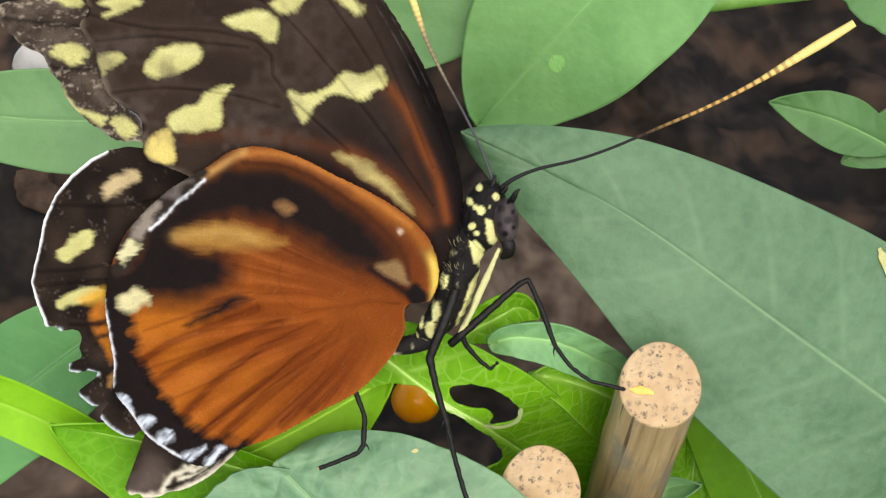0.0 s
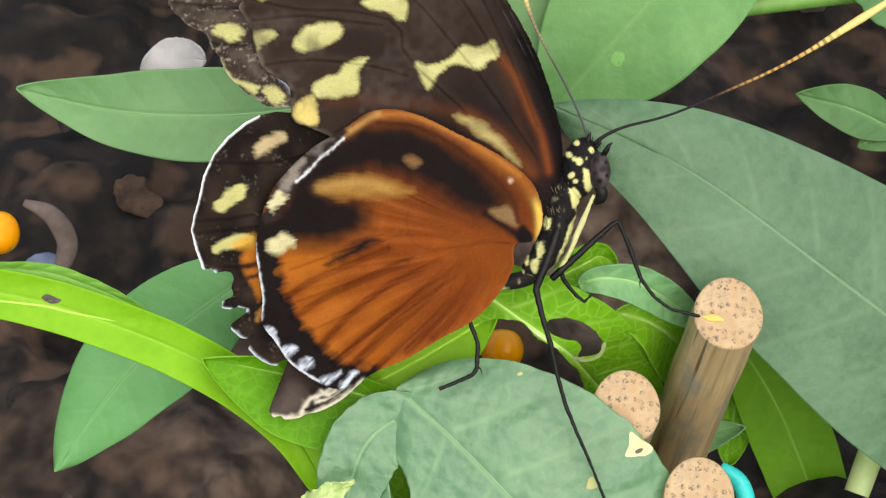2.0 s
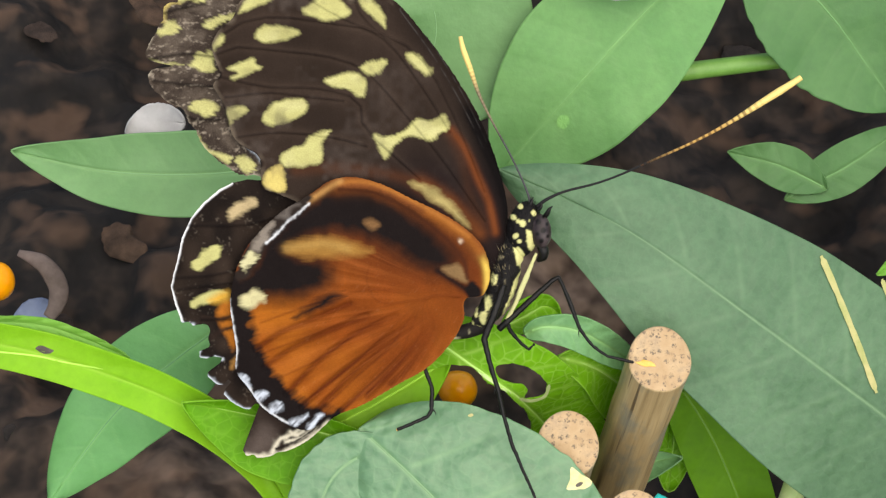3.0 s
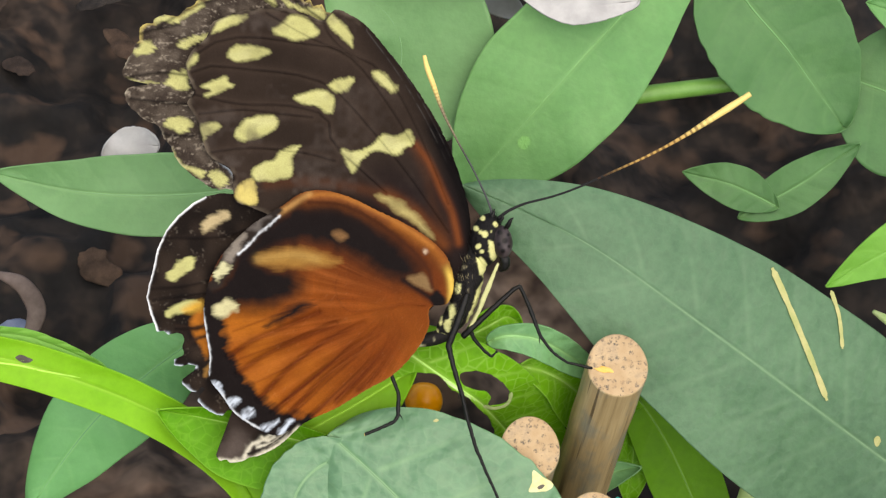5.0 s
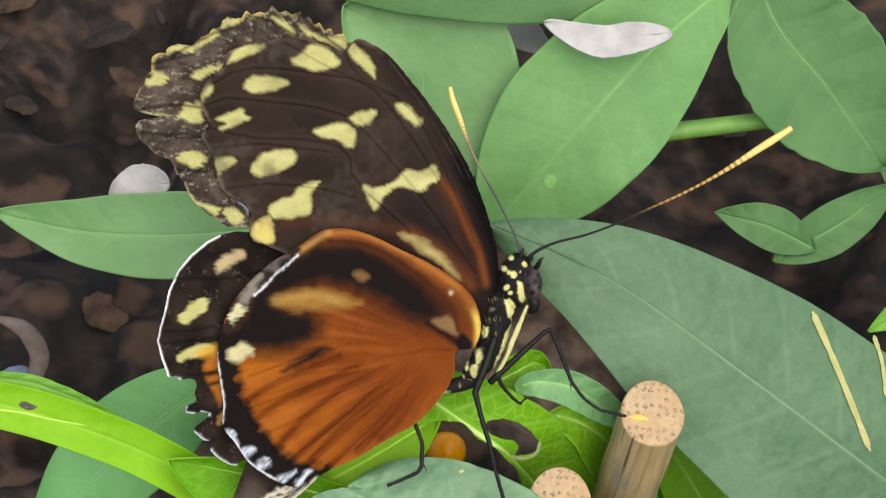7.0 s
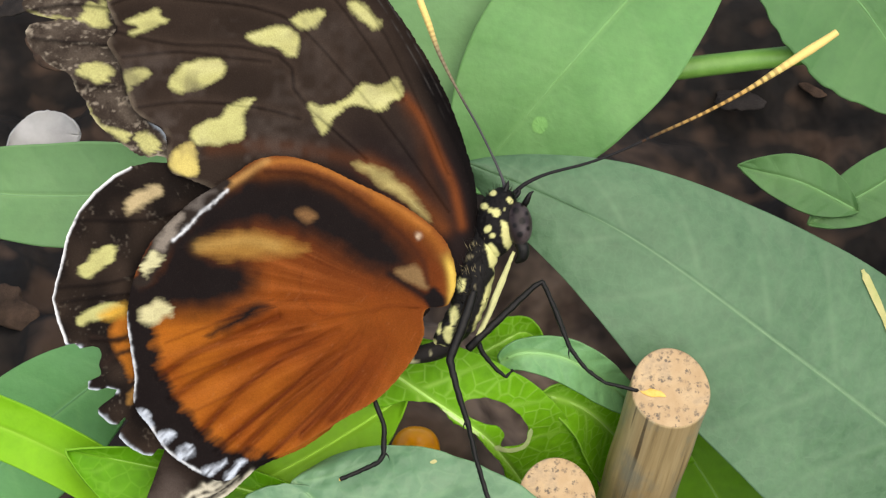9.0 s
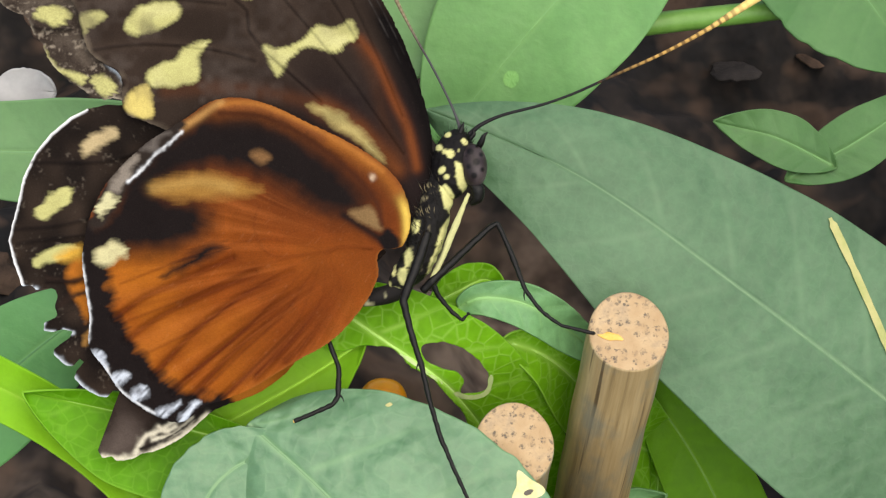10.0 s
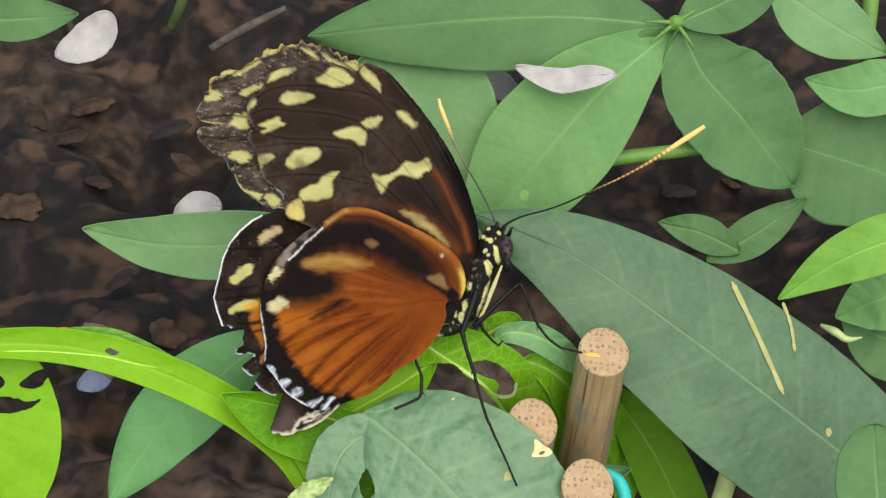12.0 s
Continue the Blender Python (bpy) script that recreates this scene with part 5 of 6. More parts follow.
    col = spots(col, x, y, ([(-27.87, -5.62), (-26.87, -3.90), (-25.53, -2.18), (-25.09, -2.41), (-25.48, -3.91), (-26.71, -5.73)],), (0.20, 0.17, 0.14), 0.6, 0.3)
    edge = [(-20.65, 0.02), (-21.60, -0.86), (-23.32, -2.30), (-24.49, -3.63), (-25.93, -4.90)], [(-30.61, -12.00), (-30.12, -15.24), (-29.71, -18.19), (-29.94, -20.55)], [(-29.66, -21.74), (-28.42, -22.78), (-26.75, -25.30), (-24.79, -26.79), (-23.40, -27.62)]
    col = stripes(col, x, y, edge, (0.62, 0.64, 0.66), 0.15, 0.95)
    col = blend(col, dark, 0.6 * np.clip(fan(x, y, edge, 0.2), 0, 1) * np.clip(lumps(x, y, 1.6, 61) + 0.1, 0, 1))
    flecks = np.zeros((n, 1))
    flecks = spots(flecks, x, y, ([(-29.95, -21.59), (-29.07, -21.37), (-28.27, -22.11), (-27.98, -22.93), (-28.94, -23.14)], [(-27.92, -24.26), (-26.45, -23.38), (-25.79, -23.90), (-27.05, -24.93)], [(-25.80, -25.45), (-24.55, -24.79), (-24.05, -25.61), (-25.30, -26.27)], [(-23.40, -27.54), (-22.22, -26.95), (-20.90, -26.37), (-21.64, -27.33), (-22.81, -27.92)], [(-21.27, -28.29), (-20.17, -26.82), (-18.70, -26.30), (-19.43, -27.12), (-20.61, -28.59)]), (1.0,), 0.45, 0.3)
    streaky = 0.75 + 0.6 * lumps((x + y) * 0.9, (x - y) * 3.2, 1.0, 31)
    col = blend(col, (0.48, 0.53, 0.60), flecks[:, 0] * streaky)
    col = blend(col, (0.24, 0.085, 0.018), (0.6 - rim / 0.45) * (x > -14) * (y < -10))
    return col, 0.05 * veins - 0.30 * folds - 0.10 * wide + 0.12 * lumps(x, y, 0.25, 5) + 0.6 * np.exp(-(near(x, y, spline(RIM, 30)) / 1.1) ** 2)


def far_hindwing(x, y, rim):
    col = np.tile(np.array((0.010, 0.007, 0.0058)), (len(x), 1))
    col = blend(col, (0.030, 0.020, 0.0145), 0.3 + 0.8 * lumps(x, y, 0.5, 2))
    col = blend(col, (0.16, 0.13, 0.10), 0.35 * np.clip(lumps(x, y, 4.0, 3) + lumps(x, y, 1.2, 8) * 0.6 - 0.75, 0, 1) * 2)
    col = spots(col, x, y, ([(-32.08, -13.61), (-30.90, -12.00), (-29.60, -13.18), (-29.62, -17.16), (-30.36, -18.34), (-31.08, -16.56), (-31.80, -15.09)], [(-16.48, -21.94), (-6.92, -14.58), (-3.25, -12.37), (-6.19, -19.46), (-10.61, -24.19), (-13.55, -25.95), (-15.61, -26.39)]), (0.38, 0.125, 0.016), 0.7)
    col = spots(col, x, y, ([(-30.52, -20.11), (-30.08, -19.07), (-29.35, -18.93), (-29.64, -19.67), (-30.23, -20.55)],), (0.30, 0.15, 0.04), 0.5, 0.3)
    col = stripes(col, x, y, ([(-33.83, -14.20), (-31.79, -14.50), (-29.89, -13.91)], [(-32.69, -16.85), (-31.66, -15.97), (-29.61, -15.39)]), (0.02, 0.012, 0.009), 0.3, 0.9)
    col = spots(col, x, y, ([(-30.68, -1.51), (-29.21, 0.10), (-27.39, 0.61), (-27.10, -0.20), (-28.35, -1.29), (-30.17, -2.10)],), (0.42, 0.33, 0.18), 0.6, 0.2, 0.0, 0.3)
    col = spots(col, x, y, ([(-35.09, -7.95), (-34.35, -6.41), (-32.89, -5.46), (-31.36, -5.24), (-31.51, -6.42), (-32.76, -7.51), (-34.22, -8.32)], [(-35.20, -12.35), (-34.25, -11.40), (-32.49, -10.82), (-31.04, -10.97), (-31.63, -12.00), (-33.24, -12.58), (-34.99, -13.02)]), CREAM, 0.4, 0.2, 0.0, 0.3)
    col = spots(col, x, y, ([(-33.23, -11.99), (-30.89, -10.97), (-30.61, -11.85), (-32.07, -12.58)],), (0.60, 0.34, 0.05), 1.0, 0.3)
    col = spots(col, x, y, ([(-26.39, -25.23), (-22.73, -25.99), (-23.69, -27.99), (-25.32, -30.06), (-28.27, -32.27), (-29.29, -31.52), (-28.10, -29.00)],), (0.030, 0.021, 0.017), 0.9, 0.15)
    col = spots(col, x, y, ([(-28.10, -30.04), (-26.48, -27.97), (-24.87, -29.17), (-25.91, -31.39), (-28.26, -31.83)],), (0.075, 0.057, 0.048), 1.8, 0.2)
    col = spots(col, x, y, ([(-26.02, -25.60), (-22.36, -26.36), (-23.10, -27.84), (-24.86, -27.46)],), (0.026, 0.017, 0.013), 1.3, 0.1)
    col = spots(col, x, y, ([(-23.99, -29.47), (-21.49, -27.25), (-17.08, -25.79), (-15.61, -26.39), (-17.38, -27.50), (-20.18, -29.49), (-23.12, -30.96)],), (0.012, 0.009, 0.008), 0.5, 0.1)
    col = stripes(col, x, y, ([(-25.33, -31.40), (-24.44, -29.76), (-23.11, -29.18), (-21.93, -28.44), (-20.54, -27.48)], [(-23.11, -28.73), (-22.38, -29.18), (-21.50, -28.74)], [(-28.63, -31.68), (-25.70, -31.84), (-22.53, -30.67), (-20.18, -29.19), (-18.33, -27.49)], [(-23.70, -30.07), (-21.65, -29.48), (-19.80, -28.00)]), (0.58, 0.54, 0.42), 0.27, 1.0)
    col = stripes(col, x, y, ([(-24.88, -30.95), (-22.38, -29.92), (-20.54, -28.74), (-18.85, -27.27)],), (0.012, 0.009, 0.008), 0.16, 1.0)
    col = blend(col, (0.80, 0.81, 0.82), (1.5 - rim / 0.24 - 0.5 * np.abs(lumps(x, y, 0.6, 7))) * (x < -30) * (y < 2.6) * (y > -14.8))
    col = stripes(col, x, y, ([(-34.31, -18.47), (-34.31, -19.21), (-33.29, -19.36)], [(-32.41, -19.14), (-31.54, -19.51)], [(-33.38, -21.57), (-32.22, -22.61), (-31.57, -22.91)], [(-31.36, -23.95), (-30.27, -24.99), (-28.95, -25.74), (-28.08, -25.89)], [(-36.46, -14.92), (-35.01, -15.22)]), CHALK, 0.17, 0.95)
    veins = fan(x, y, ([(-22.23, -0.57), (-28.06, -2.61), (-36.06, -2.74)], [(-24.44, -5.70), (-31.02, -8.62), (-37.21, -9.34)], [(-25.20, -10.10), (-30.30, -9.94), (-36.86, -10.80)], [(-26.69, -14.51), (-30.34, -14.50), (-33.98, -14.49)]), 0.18)
    return blend(col, INK, 0.55 * np.clip(veins, 0, 1)), 0.12 * veins + 0.25 * lumps(x, y, 0.4, 5)


def cream_spots(x, y, z, dots, patches, base):
    col = np.tile(np.array(base), (len(x), 1))
    for (px, py), r in dots:
        col = blend(col, PALE, 0.5 + (r - np.hypot(x - px, y - py) + 0.12 * lumps(x, y, 1.8, 6)) / 0.12)
    return spots(col, x, y, patches, PALE, 0.16, 0.08)


def bristles(points, normals, length, rng, spread=0.35, thick=0.035):
    hv, hf = [], []
    for p, d in zip(points, normals):
        k = length * rng.uniform(0.6, 1.2)
        a, b, _ = tube([p - 0.1 * d, p + 0.5 * k * d + rng.normal(0, 0.3 * spread * k, 3), p + k * d + rng.normal(0, spread * k, 3)], [thick, 0.8 * thick, 0.25 * thick], 5, 6)
        hf += [tuple(i + len(hv) for i in face) for face in b]
        hv += [tuple(i) for i in a]
    return np.array(hv), hf


def butterfly():
    fly = thing("butterfly", None, "brown, orange and cream-spotted butterfly with folded worn wings", "butterfly", at=(1.2, -12.0, 0.0))
    home = np.array((1.2, -12.0, 0.0))

    def limb(name, me, label="", parent=None):
        ob = part(name, me, parent or fly, label)
        if parent is None:
            ob.location = Vector(-home) * MM
        return ob

    me = wing_mesh("hindwing", [(-0.68, -11.64), (-6.18, -4.63), (-16.39, 1.32), (-23.67, 2.50), (-25.85, 2.79), (-28.17, 2.94), (-30.06, 2.51), (-31.67, 1.71), (-33.72, -0.04), (-35.18, -1.87), (-36.29, -4.21), (-36.83, -6.77), (-37.43, -8.97), (-37.73, -10.44), (-37.32, -12.42), (-36.75, -13.89), (-36.46, -14.92), (-35.59, -14.78), (-35.01, -15.30), (-34.13, -15.01), (-33.19, -15.23), (-32.97, -15.97), (-33.27, -16.85), (-32.99, -17.74), (-33.43, -18.32),
                                (-34.31, -18.47), (-34.31, -19.28), (-33.44, -19.43), (-32.71, -19.21), (-32.34, -19.14), (-31.47, -19.36), (-31.84, -20.10), (-32.57, -20.54), (-33.31, -21.13), (-33.38, -21.65), (-32.80, -22.17), (-32.22, -22.69), (-31.42, -22.76), (-30.83, -22.03), (-30.25, -22.47), (-31.13, -23.21), (-31.36, -23.95), (-30.85, -24.54), (-30.19, -25.06), (-29.61, -25.44), (-28.88, -25.74), (-28.15, -25.89), (-27.49, -25.15), (-26.46, -25.30),
                                (-27.21, -27.23), (-27.95, -29.00), (-28.69, -30.04), (-29.06, -31.08), (-28.56, -31.82), (-27.68, -31.61), (-27.24, -32.13), (-25.62, -31.91), (-24.74, -31.40), (-23.71, -31.25), (-22.39, -30.74), (-21.21, -30.08), (-20.18, -29.34), (-19.14, -28.30), (-17.96, -27.20), (-16.35, -26.31), (-13.40, -25.06), (-10.61, -23.30), (-6.93, -19.46), (-2.00, -13.12)],
                   (-22.29, -13.05), lambda x, y: -0.9 + 0.4 * np.clip(-x / 36, 0, 1) - 0.5 * np.clip((x + 8) / 8, 0, 1) - 3.8 * np.exp(-((x + 13.5) / 3.8) ** 2) * np.clip((-17 - y) / 7, 0, 1), far_hindwing, 900, 110, WING, 0.04, 0.0, True)
    limb("hindwing", me, "dark far hindwing with a torn, white-edged margin")
    me = wing_mesh("forewing", [(2.62, -4.65), (1.73, 3.64), (-2.51, 13.72), (-7.02, 20.40), (-10.07, 24.45), (-11.81, 25.75), (-13.40, 26.04), (-14.56, 26.03), (-14.99, 27.04), (-16.15, 26.75), (-16.58, 27.62), (-17.31, 27.33), (-17.88, 28.34), (-18.61, 28.05), (-19.18, 29.06), (-19.90, 28.84), (-20.26, 29.63), (-21.20, 29.20), (-22.07, 29.77), (-22.79, 29.48), (-23.65, 30.34), (-24.24, 29.48), (-25.25, 29.62), (-26.12, 29.19), (-26.83, 29.76), (-27.27, 28.90), (-28.00, 28.75),
                                (-29.00, 29.04), (-29.73, 28.32), (-29.88, 27.74), (-30.75, 27.59), (-31.33, 26.87), (-32.20, 26.58), (-32.92, 25.86), (-33.22, 25.43), (-35.09, 25.71), (-36.25, 25.28), (-36.54, 24.56), (-37.41, 24.56), (-38.13, 24.12), (-38.29, 23.11), (-38.29, 22.39), (-38.88, 21.81), (-39.03, 21.09), (-39.47, 20.37), (-40.05, 19.50), (-40.57, 18.35), (-40.22, 17.62), (-39.06, 17.26), (-37.91, 17.05), (-37.12, 16.90), (-37.91, 16.68), (-39.21, 16.61),
                                (-39.87, 16.32), (-40.24, 15.60), (-39.96, 14.58), (-39.39, 13.71), (-38.81, 13.42), (-38.24, 12.70), (-37.23, 12.12), (-36.08, 11.68), (-35.65, 10.96), (-35.37, 10.09), (-34.80, 9.36), (-34.37, 8.92), (-34.09, 7.76), (-33.37, 6.74), (-32.51, 5.86), (-31.64, 5.14), (-30.63, 4.41), (-29.47, 3.67), (-28.31, 3.38), (-27.30, 3.53), (-25.12, 2.72), (-19.31, -0.58), (-6.18, -5.74)],
                   (-19.25, 13.28), lambda x, y: -0.5 + 0.01 * (y - 5) - 0.4 * np.clip((x + 10) / 10, 0, 1), far_forewing, 1100, 100, WORN_WING, 0.08, 0.1, True)
    limb("forewing", me, "worn far forewing with a frayed margin")
    me = wing_mesh("forewing", [(3.94, -5.76), (3.93, -0.61), (2.97, 3.79), (0.92, 9.49), (-2.00, 14.74), (-5.86, 20.18), (-9.41, 24.31), (-11.59, 25.75), (-13.40, 26.33), (-15.00, 25.02), (-17.75, 26.03), (-20.64, 26.60), (-24.26, 26.31), (-27.15, 25.58), (-29.04, 24.57),
                                (-29.77, 22.84), (-31.37, 21.39), (-32.40, 19.65), (-32.26, 18.35), (-31.84, 17.27), (-31.41, 15.82), (-32.29, 14.73), (-32.01, 13.86), (-31.15, 12.41), (-30.45, 9.79), (-29.59, 7.83), (-28.15, 6.74), (-26.70, 5.57), (-26.57, 3.38), (-26.29, 1.92), (-24.55, 1.19), (-22.08, 0.16),
                                (-16.41, -2.78), (-6.18, -5.74), (1.15, -8.70)],
                   (-13.45, 8.18), lambda x, y: 0.75 + 0.012 * (y - 5) + 0.012 * x, near_forewing, 1000, 170, WING, 0.05, 0.08)
    limb("forewing", me, "dark brown forewing with cream spots")
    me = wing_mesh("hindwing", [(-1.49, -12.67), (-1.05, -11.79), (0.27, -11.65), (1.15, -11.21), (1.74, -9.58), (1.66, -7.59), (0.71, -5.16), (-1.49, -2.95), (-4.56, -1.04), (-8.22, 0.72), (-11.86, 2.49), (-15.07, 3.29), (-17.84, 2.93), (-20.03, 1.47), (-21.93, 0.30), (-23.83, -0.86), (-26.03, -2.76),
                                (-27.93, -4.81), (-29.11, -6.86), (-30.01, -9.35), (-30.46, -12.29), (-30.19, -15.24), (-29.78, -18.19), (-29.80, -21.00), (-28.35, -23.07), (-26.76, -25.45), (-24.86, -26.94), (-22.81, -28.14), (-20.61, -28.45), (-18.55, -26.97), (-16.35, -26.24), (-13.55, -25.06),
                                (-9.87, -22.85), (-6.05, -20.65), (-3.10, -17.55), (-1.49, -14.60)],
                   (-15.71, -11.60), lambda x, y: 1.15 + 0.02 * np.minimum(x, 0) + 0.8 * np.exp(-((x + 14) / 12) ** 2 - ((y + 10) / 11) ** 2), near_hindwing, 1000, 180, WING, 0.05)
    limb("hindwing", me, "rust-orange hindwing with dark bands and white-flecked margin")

    # thorax, abdomen and head
    rng = np.random.default_rng(3)
    cx, cy = (3.50, -9.44)
    v, f = ball((cx, cy, -0.3), (1.8, 7.4, 2.1), -15, 100, 80)
    low = np.clip((-11.5 - v[:, 1]) / 5.5, 0, 1)
    v[:, 0] -= 2.0 * low * np.clip((4.0 - v[:, 0]) / 3.0, 0, 1)
    v[:, 1] += 0.9 * low
    v += 0.14 * np.stack([lumps(v[:, 0] + v[:, 2], v[:, 1], 1.8, k) for k in (1, 2, 3)], 1)
    me = mesh_of("thorax", v, f, BODY)
    x, y = v[:, 0], v[:, 1]
    col = cream_spots(x, y, v[:, 2], (((1.74, -12.54), 0.25), ((-0.46, -14.97), 0.35), ((-1.78, -13.71), 0.28), ((3.06, -10.92), 0.22)),
                      ([(4.67, -5.32), (5.55, -5.62), (6.14, -6.80), (6.00, -7.97), (5.19, -7.53)], [(7.46, -6.21), (6.73, -8.71), (5.71, -11.07), (4.83, -13.28), (3.95, -15.06), (3.07, -15.05), (3.44, -13.43), (4.17, -11.51), (4.83, -9.45), (5.56, -8.42), (6.29, -7.38)],
                       [(1.15, -11.65), (1.82, -11.65), (1.74, -12.98), (1.23, -13.27)], [(0.86, -13.42), (1.38, -13.57), (1.16, -15.05), (0.57, -14.75), (0.42, -13.86)], [(-0.61, -15.34), (1.01, -15.71), (1.16, -17.41), (0.13, -17.41), (-0.75, -16.37)], [(-1.19, -11.94), (-0.75, -12.09), (-0.97, -12.97), (-1.42, -12.82)], [(-0.09, -12.53), (0.27, -12.68), (0.13, -14.16), (-0.31, -13.86)],
                       [(2.03, -8.70), (2.62, -9.14), (2.33, -10.03), (1.81, -9.59)]), (0.008, 0.007, 0.0065))
    col = stripes(col, x, y, ([(7.32, -6.50), (6.15, -8.86), (4.54, -12.54)],), (0.02, 0.02, 0.015), 0.12, 0.7)
    col = blend(col, (0.30, 0.26, 0.15), (lumps(x * 1.3 + y * 0.5, y * 0.6, 2.4, 5) - 0.6) * 2 * (x < 4.6))
    paint(me, col)
    limb("thorax", me, "black hairy thorax striped with cream")
    pick = rng.integers(len(v), size=900)
    d = v[pick] - np.array((cx, cy, -0.3))
    keep = (d[:, 2] > 0.3) & (d[:, 0] < 1.3) & (d[:, 1] > -2.0)
    pick, d = pick[keep], d[keep] / np.linalg.norm(d[keep], axis=1)[:, None]
    hv, hf = bristles(v[pick], 0.4 * d + np.array((-0.35, 0.75, 0.2)), 0.75, rng)
    me = mesh_of("hair", hv, hf, BODY)
    paint(me, np.where((lumps(hv[:, 0], hv[:, 1], 0.9, 9) + 0.25 * lumps(hv[:, 0], hv[:, 1], 6.0, 2) > 0.3)[:, None], (0.28, 0.235, 0.13), (0.012, 0.010, 0.009)))
    limb("hair", me, "tufts of dark and tan hair on the thorax")
    v, f, s = tube([(1.18, -15.26, -0.5), (-1.18, -16.15, -0.6), (-6.18, -16.74, -0.7), (-13.55, -19.10, -0.8)], [1.0, 0.85, 0.75, 0.4], 20, 60)
    me = mesh_of("abdomen", v, f, BODY)
    paint(me, blend(np.tile(np.array((0.012, 0.010, 0.009)), (len(v), 1)), (0.55, 0.52, 0.3), (lumps(v[:, 0] * 2.0, v[:, 1] + v[:, 2], 0.8, 4) - 0.6) * 3))
    limb("abdomen", me, "slim dark abdomen between the wings")
    cx, cy = (5.99, -3.19)
    v, f = ball((cx, cy, 0.1), (2.15, 3.5, 2.1), -10, 90, 70)
    v += 0.06 * np.stack([lumps(v[:, 0] + v[:, 2], v[:, 1], 2.6, k) for k in (1, 2, 3)], 1)
    me = mesh_of("head", v, f, BODY)
    x, y = v[:, 0], v[:, 1]
    col = cream_spots(x, y, v[:, 2], (((4.30, -0.47), 0.26), ((5.47, -0.32), 0.36), ((7.08, -1.06), 0.30), ((4.59, -1.64), 0.36), ((5.69, -2.31), 0.40), ((5.10, -2.08), 0.24), ((6.50, -1.94), 0.16), ((4.89, -3.85), 0.34), ((5.26, -4.51), 0.24)),
                      ([(6.13, -3.12), (6.72, -3.41), (7.02, -4.51), (7.46, -5.62), (6.87, -5.99), (6.36, -5.18), (6.21, -4.15)], [(4.89, -5.39), (5.55, -5.54), (6.07, -6.35), (5.70, -7.24), (5.04, -6.65)]), (0.006, 0.005, 0.005))
    paint(me, col)
    head = limb("head", me, "black head dotted with cream")
    pick = rng.integers(len(v), size=260)
    d = v[pick] - np.array((cx, cy, 0.1))
    d /= np.linalg.norm(d, axis=1)[:, None]
    keep = (d[:, 1] > 0.2) | (d[:, 0] < -0.4)
    hv, hf = bristles(v[pick][keep], d[keep], 0.55, rng, 0.25, 0.025)
    me = mesh_of("hair", hv, hf, BODY)
    paint(me, np.tile(np.array((0.012, 0.010, 0.009)), (len(hv), 1)))
    limb("hair", me, "short black hair on the head", head)
    ex, ey = (7.97, -3.34)
    v, f = ball((ex, ey, 1.1), (1.35, 2.15, 1.45), 6, 60, 44)
    me = mesh_of("eye", v, f, EYE)
    col = np.tile(np.array((0.026, 0.019, 0.020)), (len(v), 1))
    col = blend(col, (0.070, 0.055, 0.056), 0.3 + 0.9 * lumps(v[:, 0], v[:, 1], 1.2, 3))
    for (px, py), r in (((7.60, -2.09), 0.32), ((8.26, -1.50), 0.2), ((8.19, -3.12), 0.34), ((7.46, -3.56), 0.22), ((8.70, -2.38), 0.22), ((7.97, -4.44), 0.3), ((8.78, -3.86), 0.22)):
        col = blend(col, (0.005, 0.004, 0.004), 0.5 + (r - np.hypot(v[:, 0] - px, v[:, 1] - py)) / 0.16)
    paint(me, col)
    limb("eye", me, "large brown mottled eye", head)
    for pts, r in (([(7.85, -5.10, 0.9), (8.35, -5.75, 1.0), (8.30, -6.58, 0.8), (7.65, -7.18, 0.6)], [0.5, 0.7, 0.6, 0.2]), ([(8.42, -1.72, 1.0), (8.74, -1.09, 1.6), (9.01, -0.49, 1.9), (9.37, -0.19, 2.0)], [0.30, 0.34, 0.26, 0.06]),
                   ([(6.52, -0.56, 0.8), (6.81, 0.18, 0.9), (7.03, 0.91, 0.9)], [0.30, 0.28, 0.05]), ([(7.68, -0.70, 1.0), (8.03, -0.24, 1.2), (7.89, 0.20, 1.2)], [0.25, 0.22, 0.06])):
        v, f, _ = tube(pts, r, 12, 24)
        limb("palp", mesh_of("palp", v, f, LEG), "black bristly palp", head)

    v, f, _ = tube([(7.48, -6.12, 1.0), (6.51, -8.43, 1.3), (5.34, -11.20, 1.5), (3.75, -14.76, 1.2)], [0.16, 0.32, 0.34, 0.25], 16, 60, 0.6)
    v += 0.03 * np.stack([lumps(v[:, 0], v[:, 1], 3.0, k) for k in (1, 2, 3)], 1)
    me = mesh_of("foreleg", v, f, BODY)
    paint(me, blend(np.tile(np.array((0.52, 0.52, 0.24)), (len(v), 1)), (0.02, 0.018, 0.015), 1.6 * lumps(v[:, 0] * 0.93 - v[:, 1] * 0.37, (v[:, 1] * 0.93 + v[:, 0] * 0.37) * 0.12, 2.4, 3) - 0.5))
    limb("foreleg", me, "small folded cream foreleg")

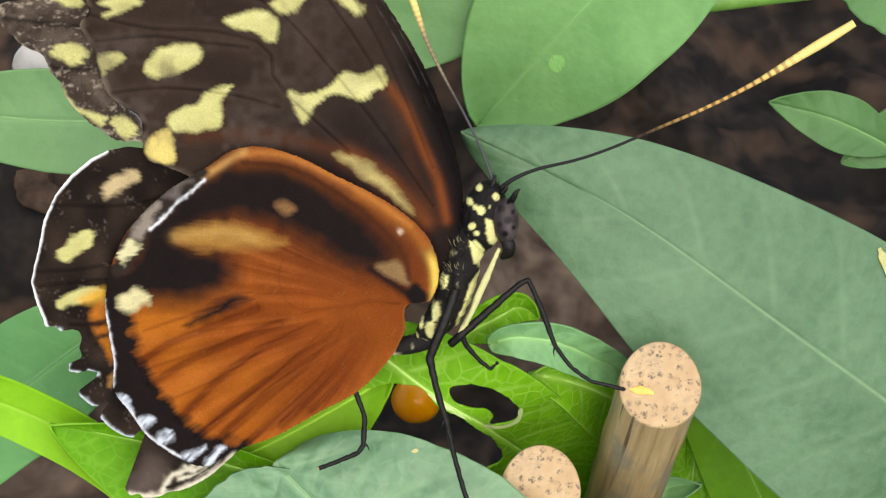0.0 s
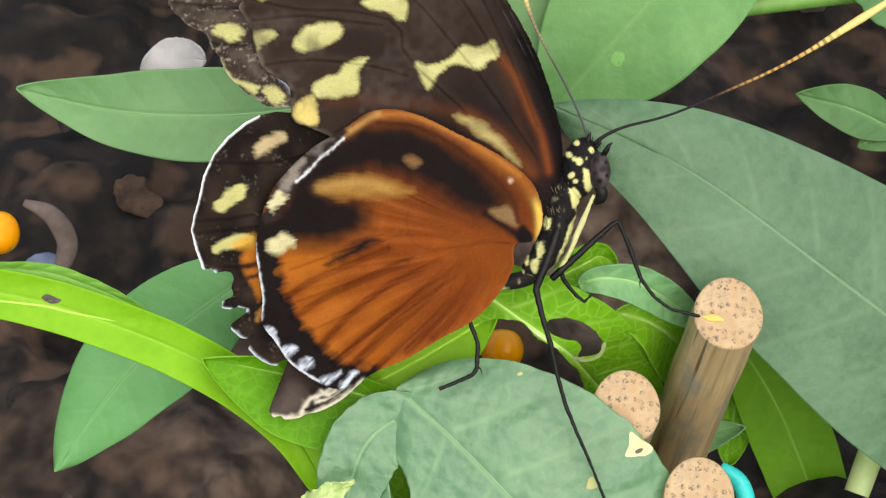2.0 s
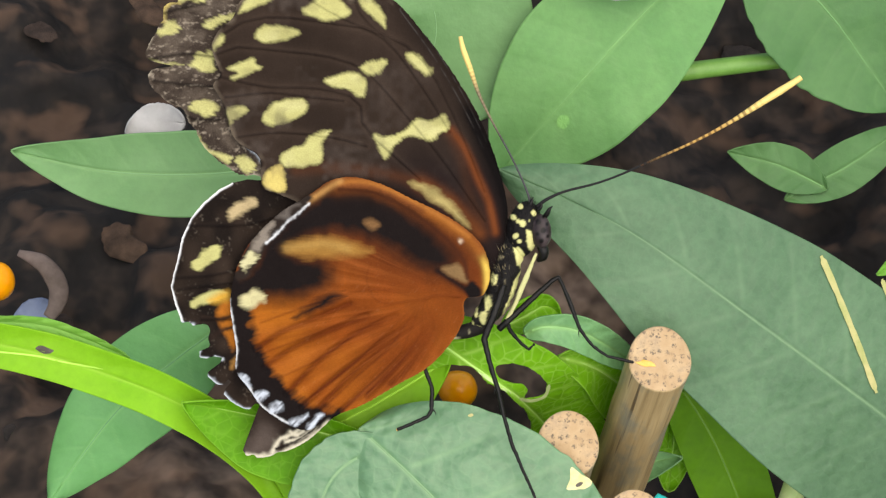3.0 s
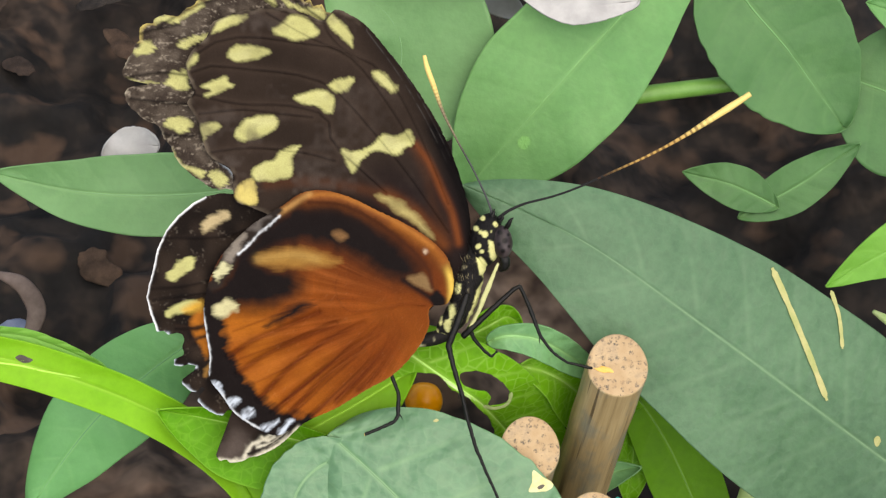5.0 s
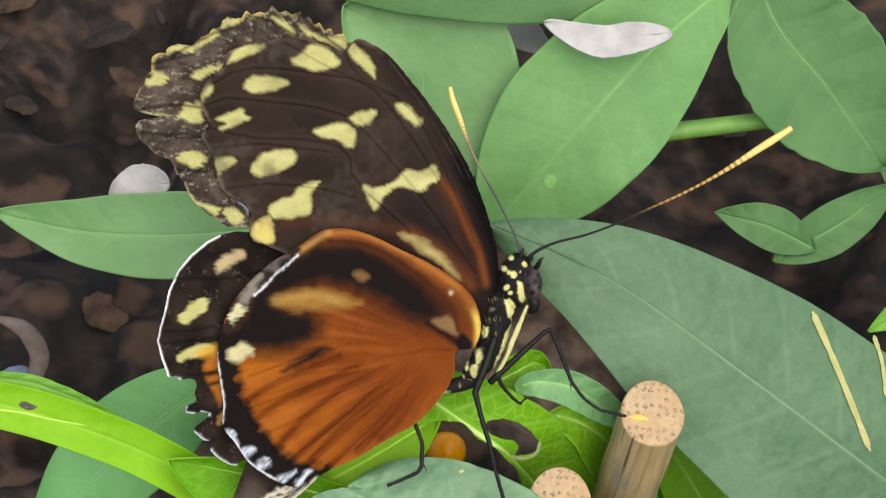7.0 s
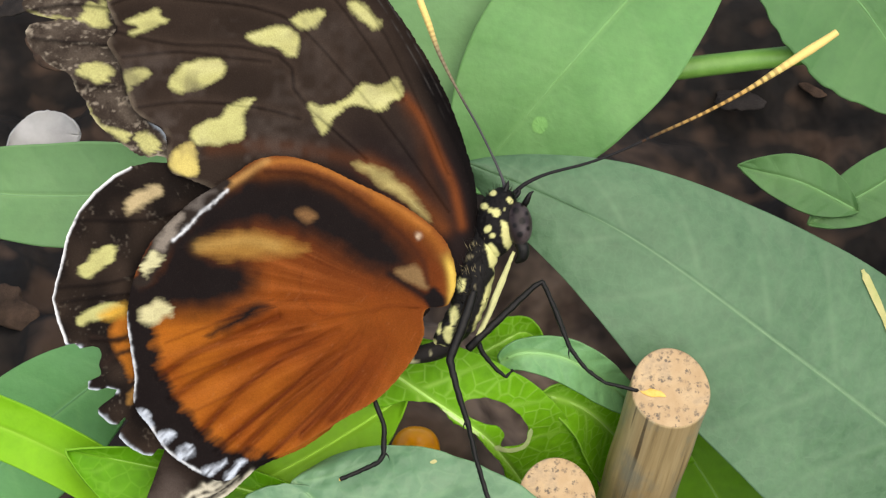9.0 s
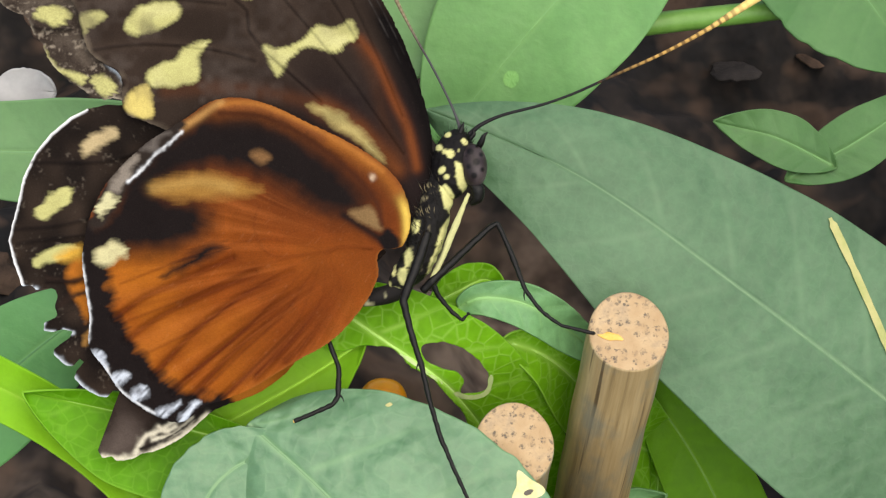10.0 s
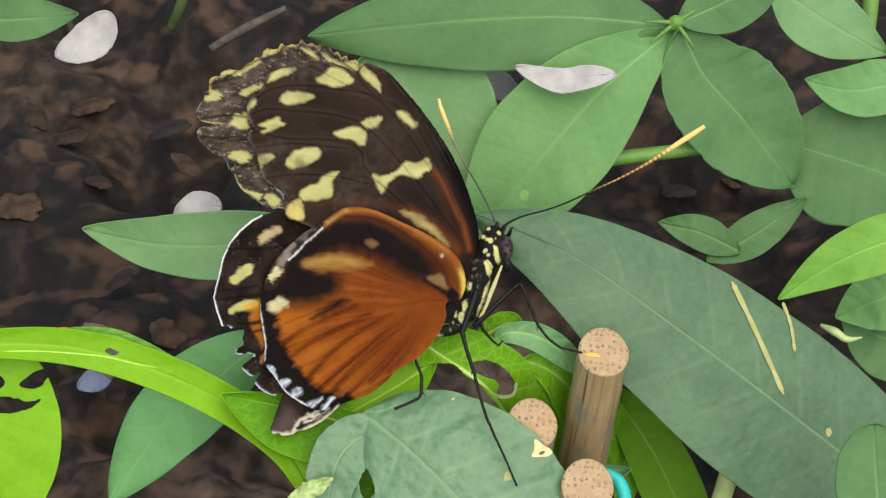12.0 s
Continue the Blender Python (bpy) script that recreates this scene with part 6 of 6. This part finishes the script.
    # antennae, black at the root and yellow at the club
    for pale, pts in ((0, [(7.55, -0.34, 0.8), (8.76, 0.63, 1.2), (10.95, 1.58, 1.2), (14.60, 2.52, 1.2), (17.90, 3.68, 1.0), (22.29, 5.64, 0.9), (26.69, 7.61, 0.8), (31.08, 9.94, 0.7), (36.20, 13.15, 0.6), (38.99, 14.90, 0.5), (40.09, 15.63, 0.5)]),
                      (1, [(6.69, -0.08, 0.4), (6.55, 0.86, 0.2), (5.68, 3.05, 0.0), (4.06, 6.35, 0.0), (2.23, 9.64, 0.0), (0.40, 13.28, 0.0), (-0.77, 16.56, 0.0), (-1.64, 18.95, 0.0), (-2.01, 20.55, 0.0)])):
        v, f, s = tube(pts, [0.24, 0.17, 0.15, 0.14, 0.14, 0.15, 0.16, 0.18, 0.25, 0.39, 0.48, 0.36] if not pale else [0.2, 0.13, 0.12, 0.12, 0.12, 0.13, 0.15, 0.19, 0.26, 0.34, 0.36, 0.24], 12, 260)
        me = mesh_of("antenna", v, f, ANTENNA)
        col = np.tile(np.array((0.060, 0.058, 0.062) if pale else (0.014, 0.013, 0.014)), (len(v), 1))
        col = blend(col, (0.22, 0.18, 0.11) if pale else (0.50, 0.30, 0.09), (s - 0.40) / 0.16)
        col = blend(col, (0.76, 0.56, 0.19), (s - 0.68) / 0.12)
        ring = np.cos(s * 2 * math.pi * 44) > 0.3
        col = blend(col, (0.06, 0.028, 0.012), (0.35 if pale else 0.75) * ring * (s > 0.38) * np.clip((0.86 - s) / 0.1, 0, 1))
        paint(me, col)
        limb("antenna", me, "ringed antenna with a yellow club")

    # legs: straight joints, knobbed where they bend
    for pts, r in (([(2.96, -15.62, 0.8), (3.90, -14.68, 1.2), (9.52, -9.48, 1.2), (10.33, -9.19, 1.2), (11.60, -12.01, 1.0), (13.02, -15.71, 0.9), (14.65, -17.80, 0.8), (16.59, -19.17, 0.6), (19.71, -19.95, 0.4)], [0.42, 0.40, 0.38, 0.34, 0.26, 0.25, 0.30, 0.24, 0.2, 0.19, 0.17, 0.22]),
                   ([(3.42, -9.96, 2.0), (2.16, -13.56, 2.5), (1.00, -16.62, 2.6), (1.93, -20.47, 2.9), (2.59, -22.44, 3.0), (3.40, -25.97, 3.0), (4.42, -29.63, 3.1), (5.69, -32.65, 3.2), (7.62, -37.03, 3.2), (8.97, -40.35, 3.0)], [0.42, 0.52, 0.46, 0.33, 0.31, 0.27, 0.25, 0.26, 0.21, 0.19, 0.16, 0.18]),
                   ([(-6.93, -19.04, -0.2), (-6.12, -21.17, 0.0), (-5.39, -23.21, 0.2), (-5.47, -25.98, 0.5), (-5.98, -26.76, 0.7), (-8.11, -27.70, 0.8), (-9.73, -28.36, 0.8)], [0.3, 0.26, 0.24, 0.27, 0.25, 0.22, 0.24]),
                   ([(3.81, -14.64, -0.2), (4.57, -16.32, -0.6), (5.78, -17.72, -1.0), (6.83, -18.57, -1.2), (7.41, -17.96, -1.1)], [0.30, 0.27, 0.22, 0.2, 0.1])):
        v, f, _ = tube(pts, r, 12, 140, 1.0, True)
        v += 0.04 * np.stack([lumps(v[:, 0], v[:, 1], 3.0, k) for k in (1, 2, 3)], 1)
        leg = limb("leg", mesh_of("leg", v, f, LEG), "thin glossy black leg")
        foot = np.array(pts[-1])
        v, f, _ = tube([foot - (0.12, 0, 0), foot, foot + (0.22, -0.05, -0.05)], [0.14, 0.2, 0.06], 10, 10)
        limb("foot", mesh_of("foot", v, f, POLLEN if len(pts) == 7 else LEG), "small hooked foot", leg)
        path = spline(pts, 60)[18:54]
        hv, hf = bristles(path, rng.normal(0, 1, path.shape) * (1, 1, 0.4) * 0.5, 0.45, rng, 0.2, 0.022)
        limb("bristles", mesh_of("bristles", hv, hf, LEG), "fine black bristles", leg)
    for pts in ([(13.01, -15.55, 1.0), (12.85, -16.13, 1.1), (12.93, -16.72, 1.1)], [(2.58, -22.42, 3.1), (2.29, -22.99, 3.2), (2.22, -23.50, 3.2)], [(-5.40, -25.74, 0.6), (-5.03, -26.10, 0.7), (-4.88, -26.54, 0.7)]):
        v, f, _ = tube(pts, [0.12, 0.08, 0.02], 8, 8)
        limb("spur", mesh_of("spur", v, f, LEG), "tiny black spur on the leg")


butterfly()


def motions():
    """Butterfly, leaves and stakes keep still; only the camera is carried."""


motions()
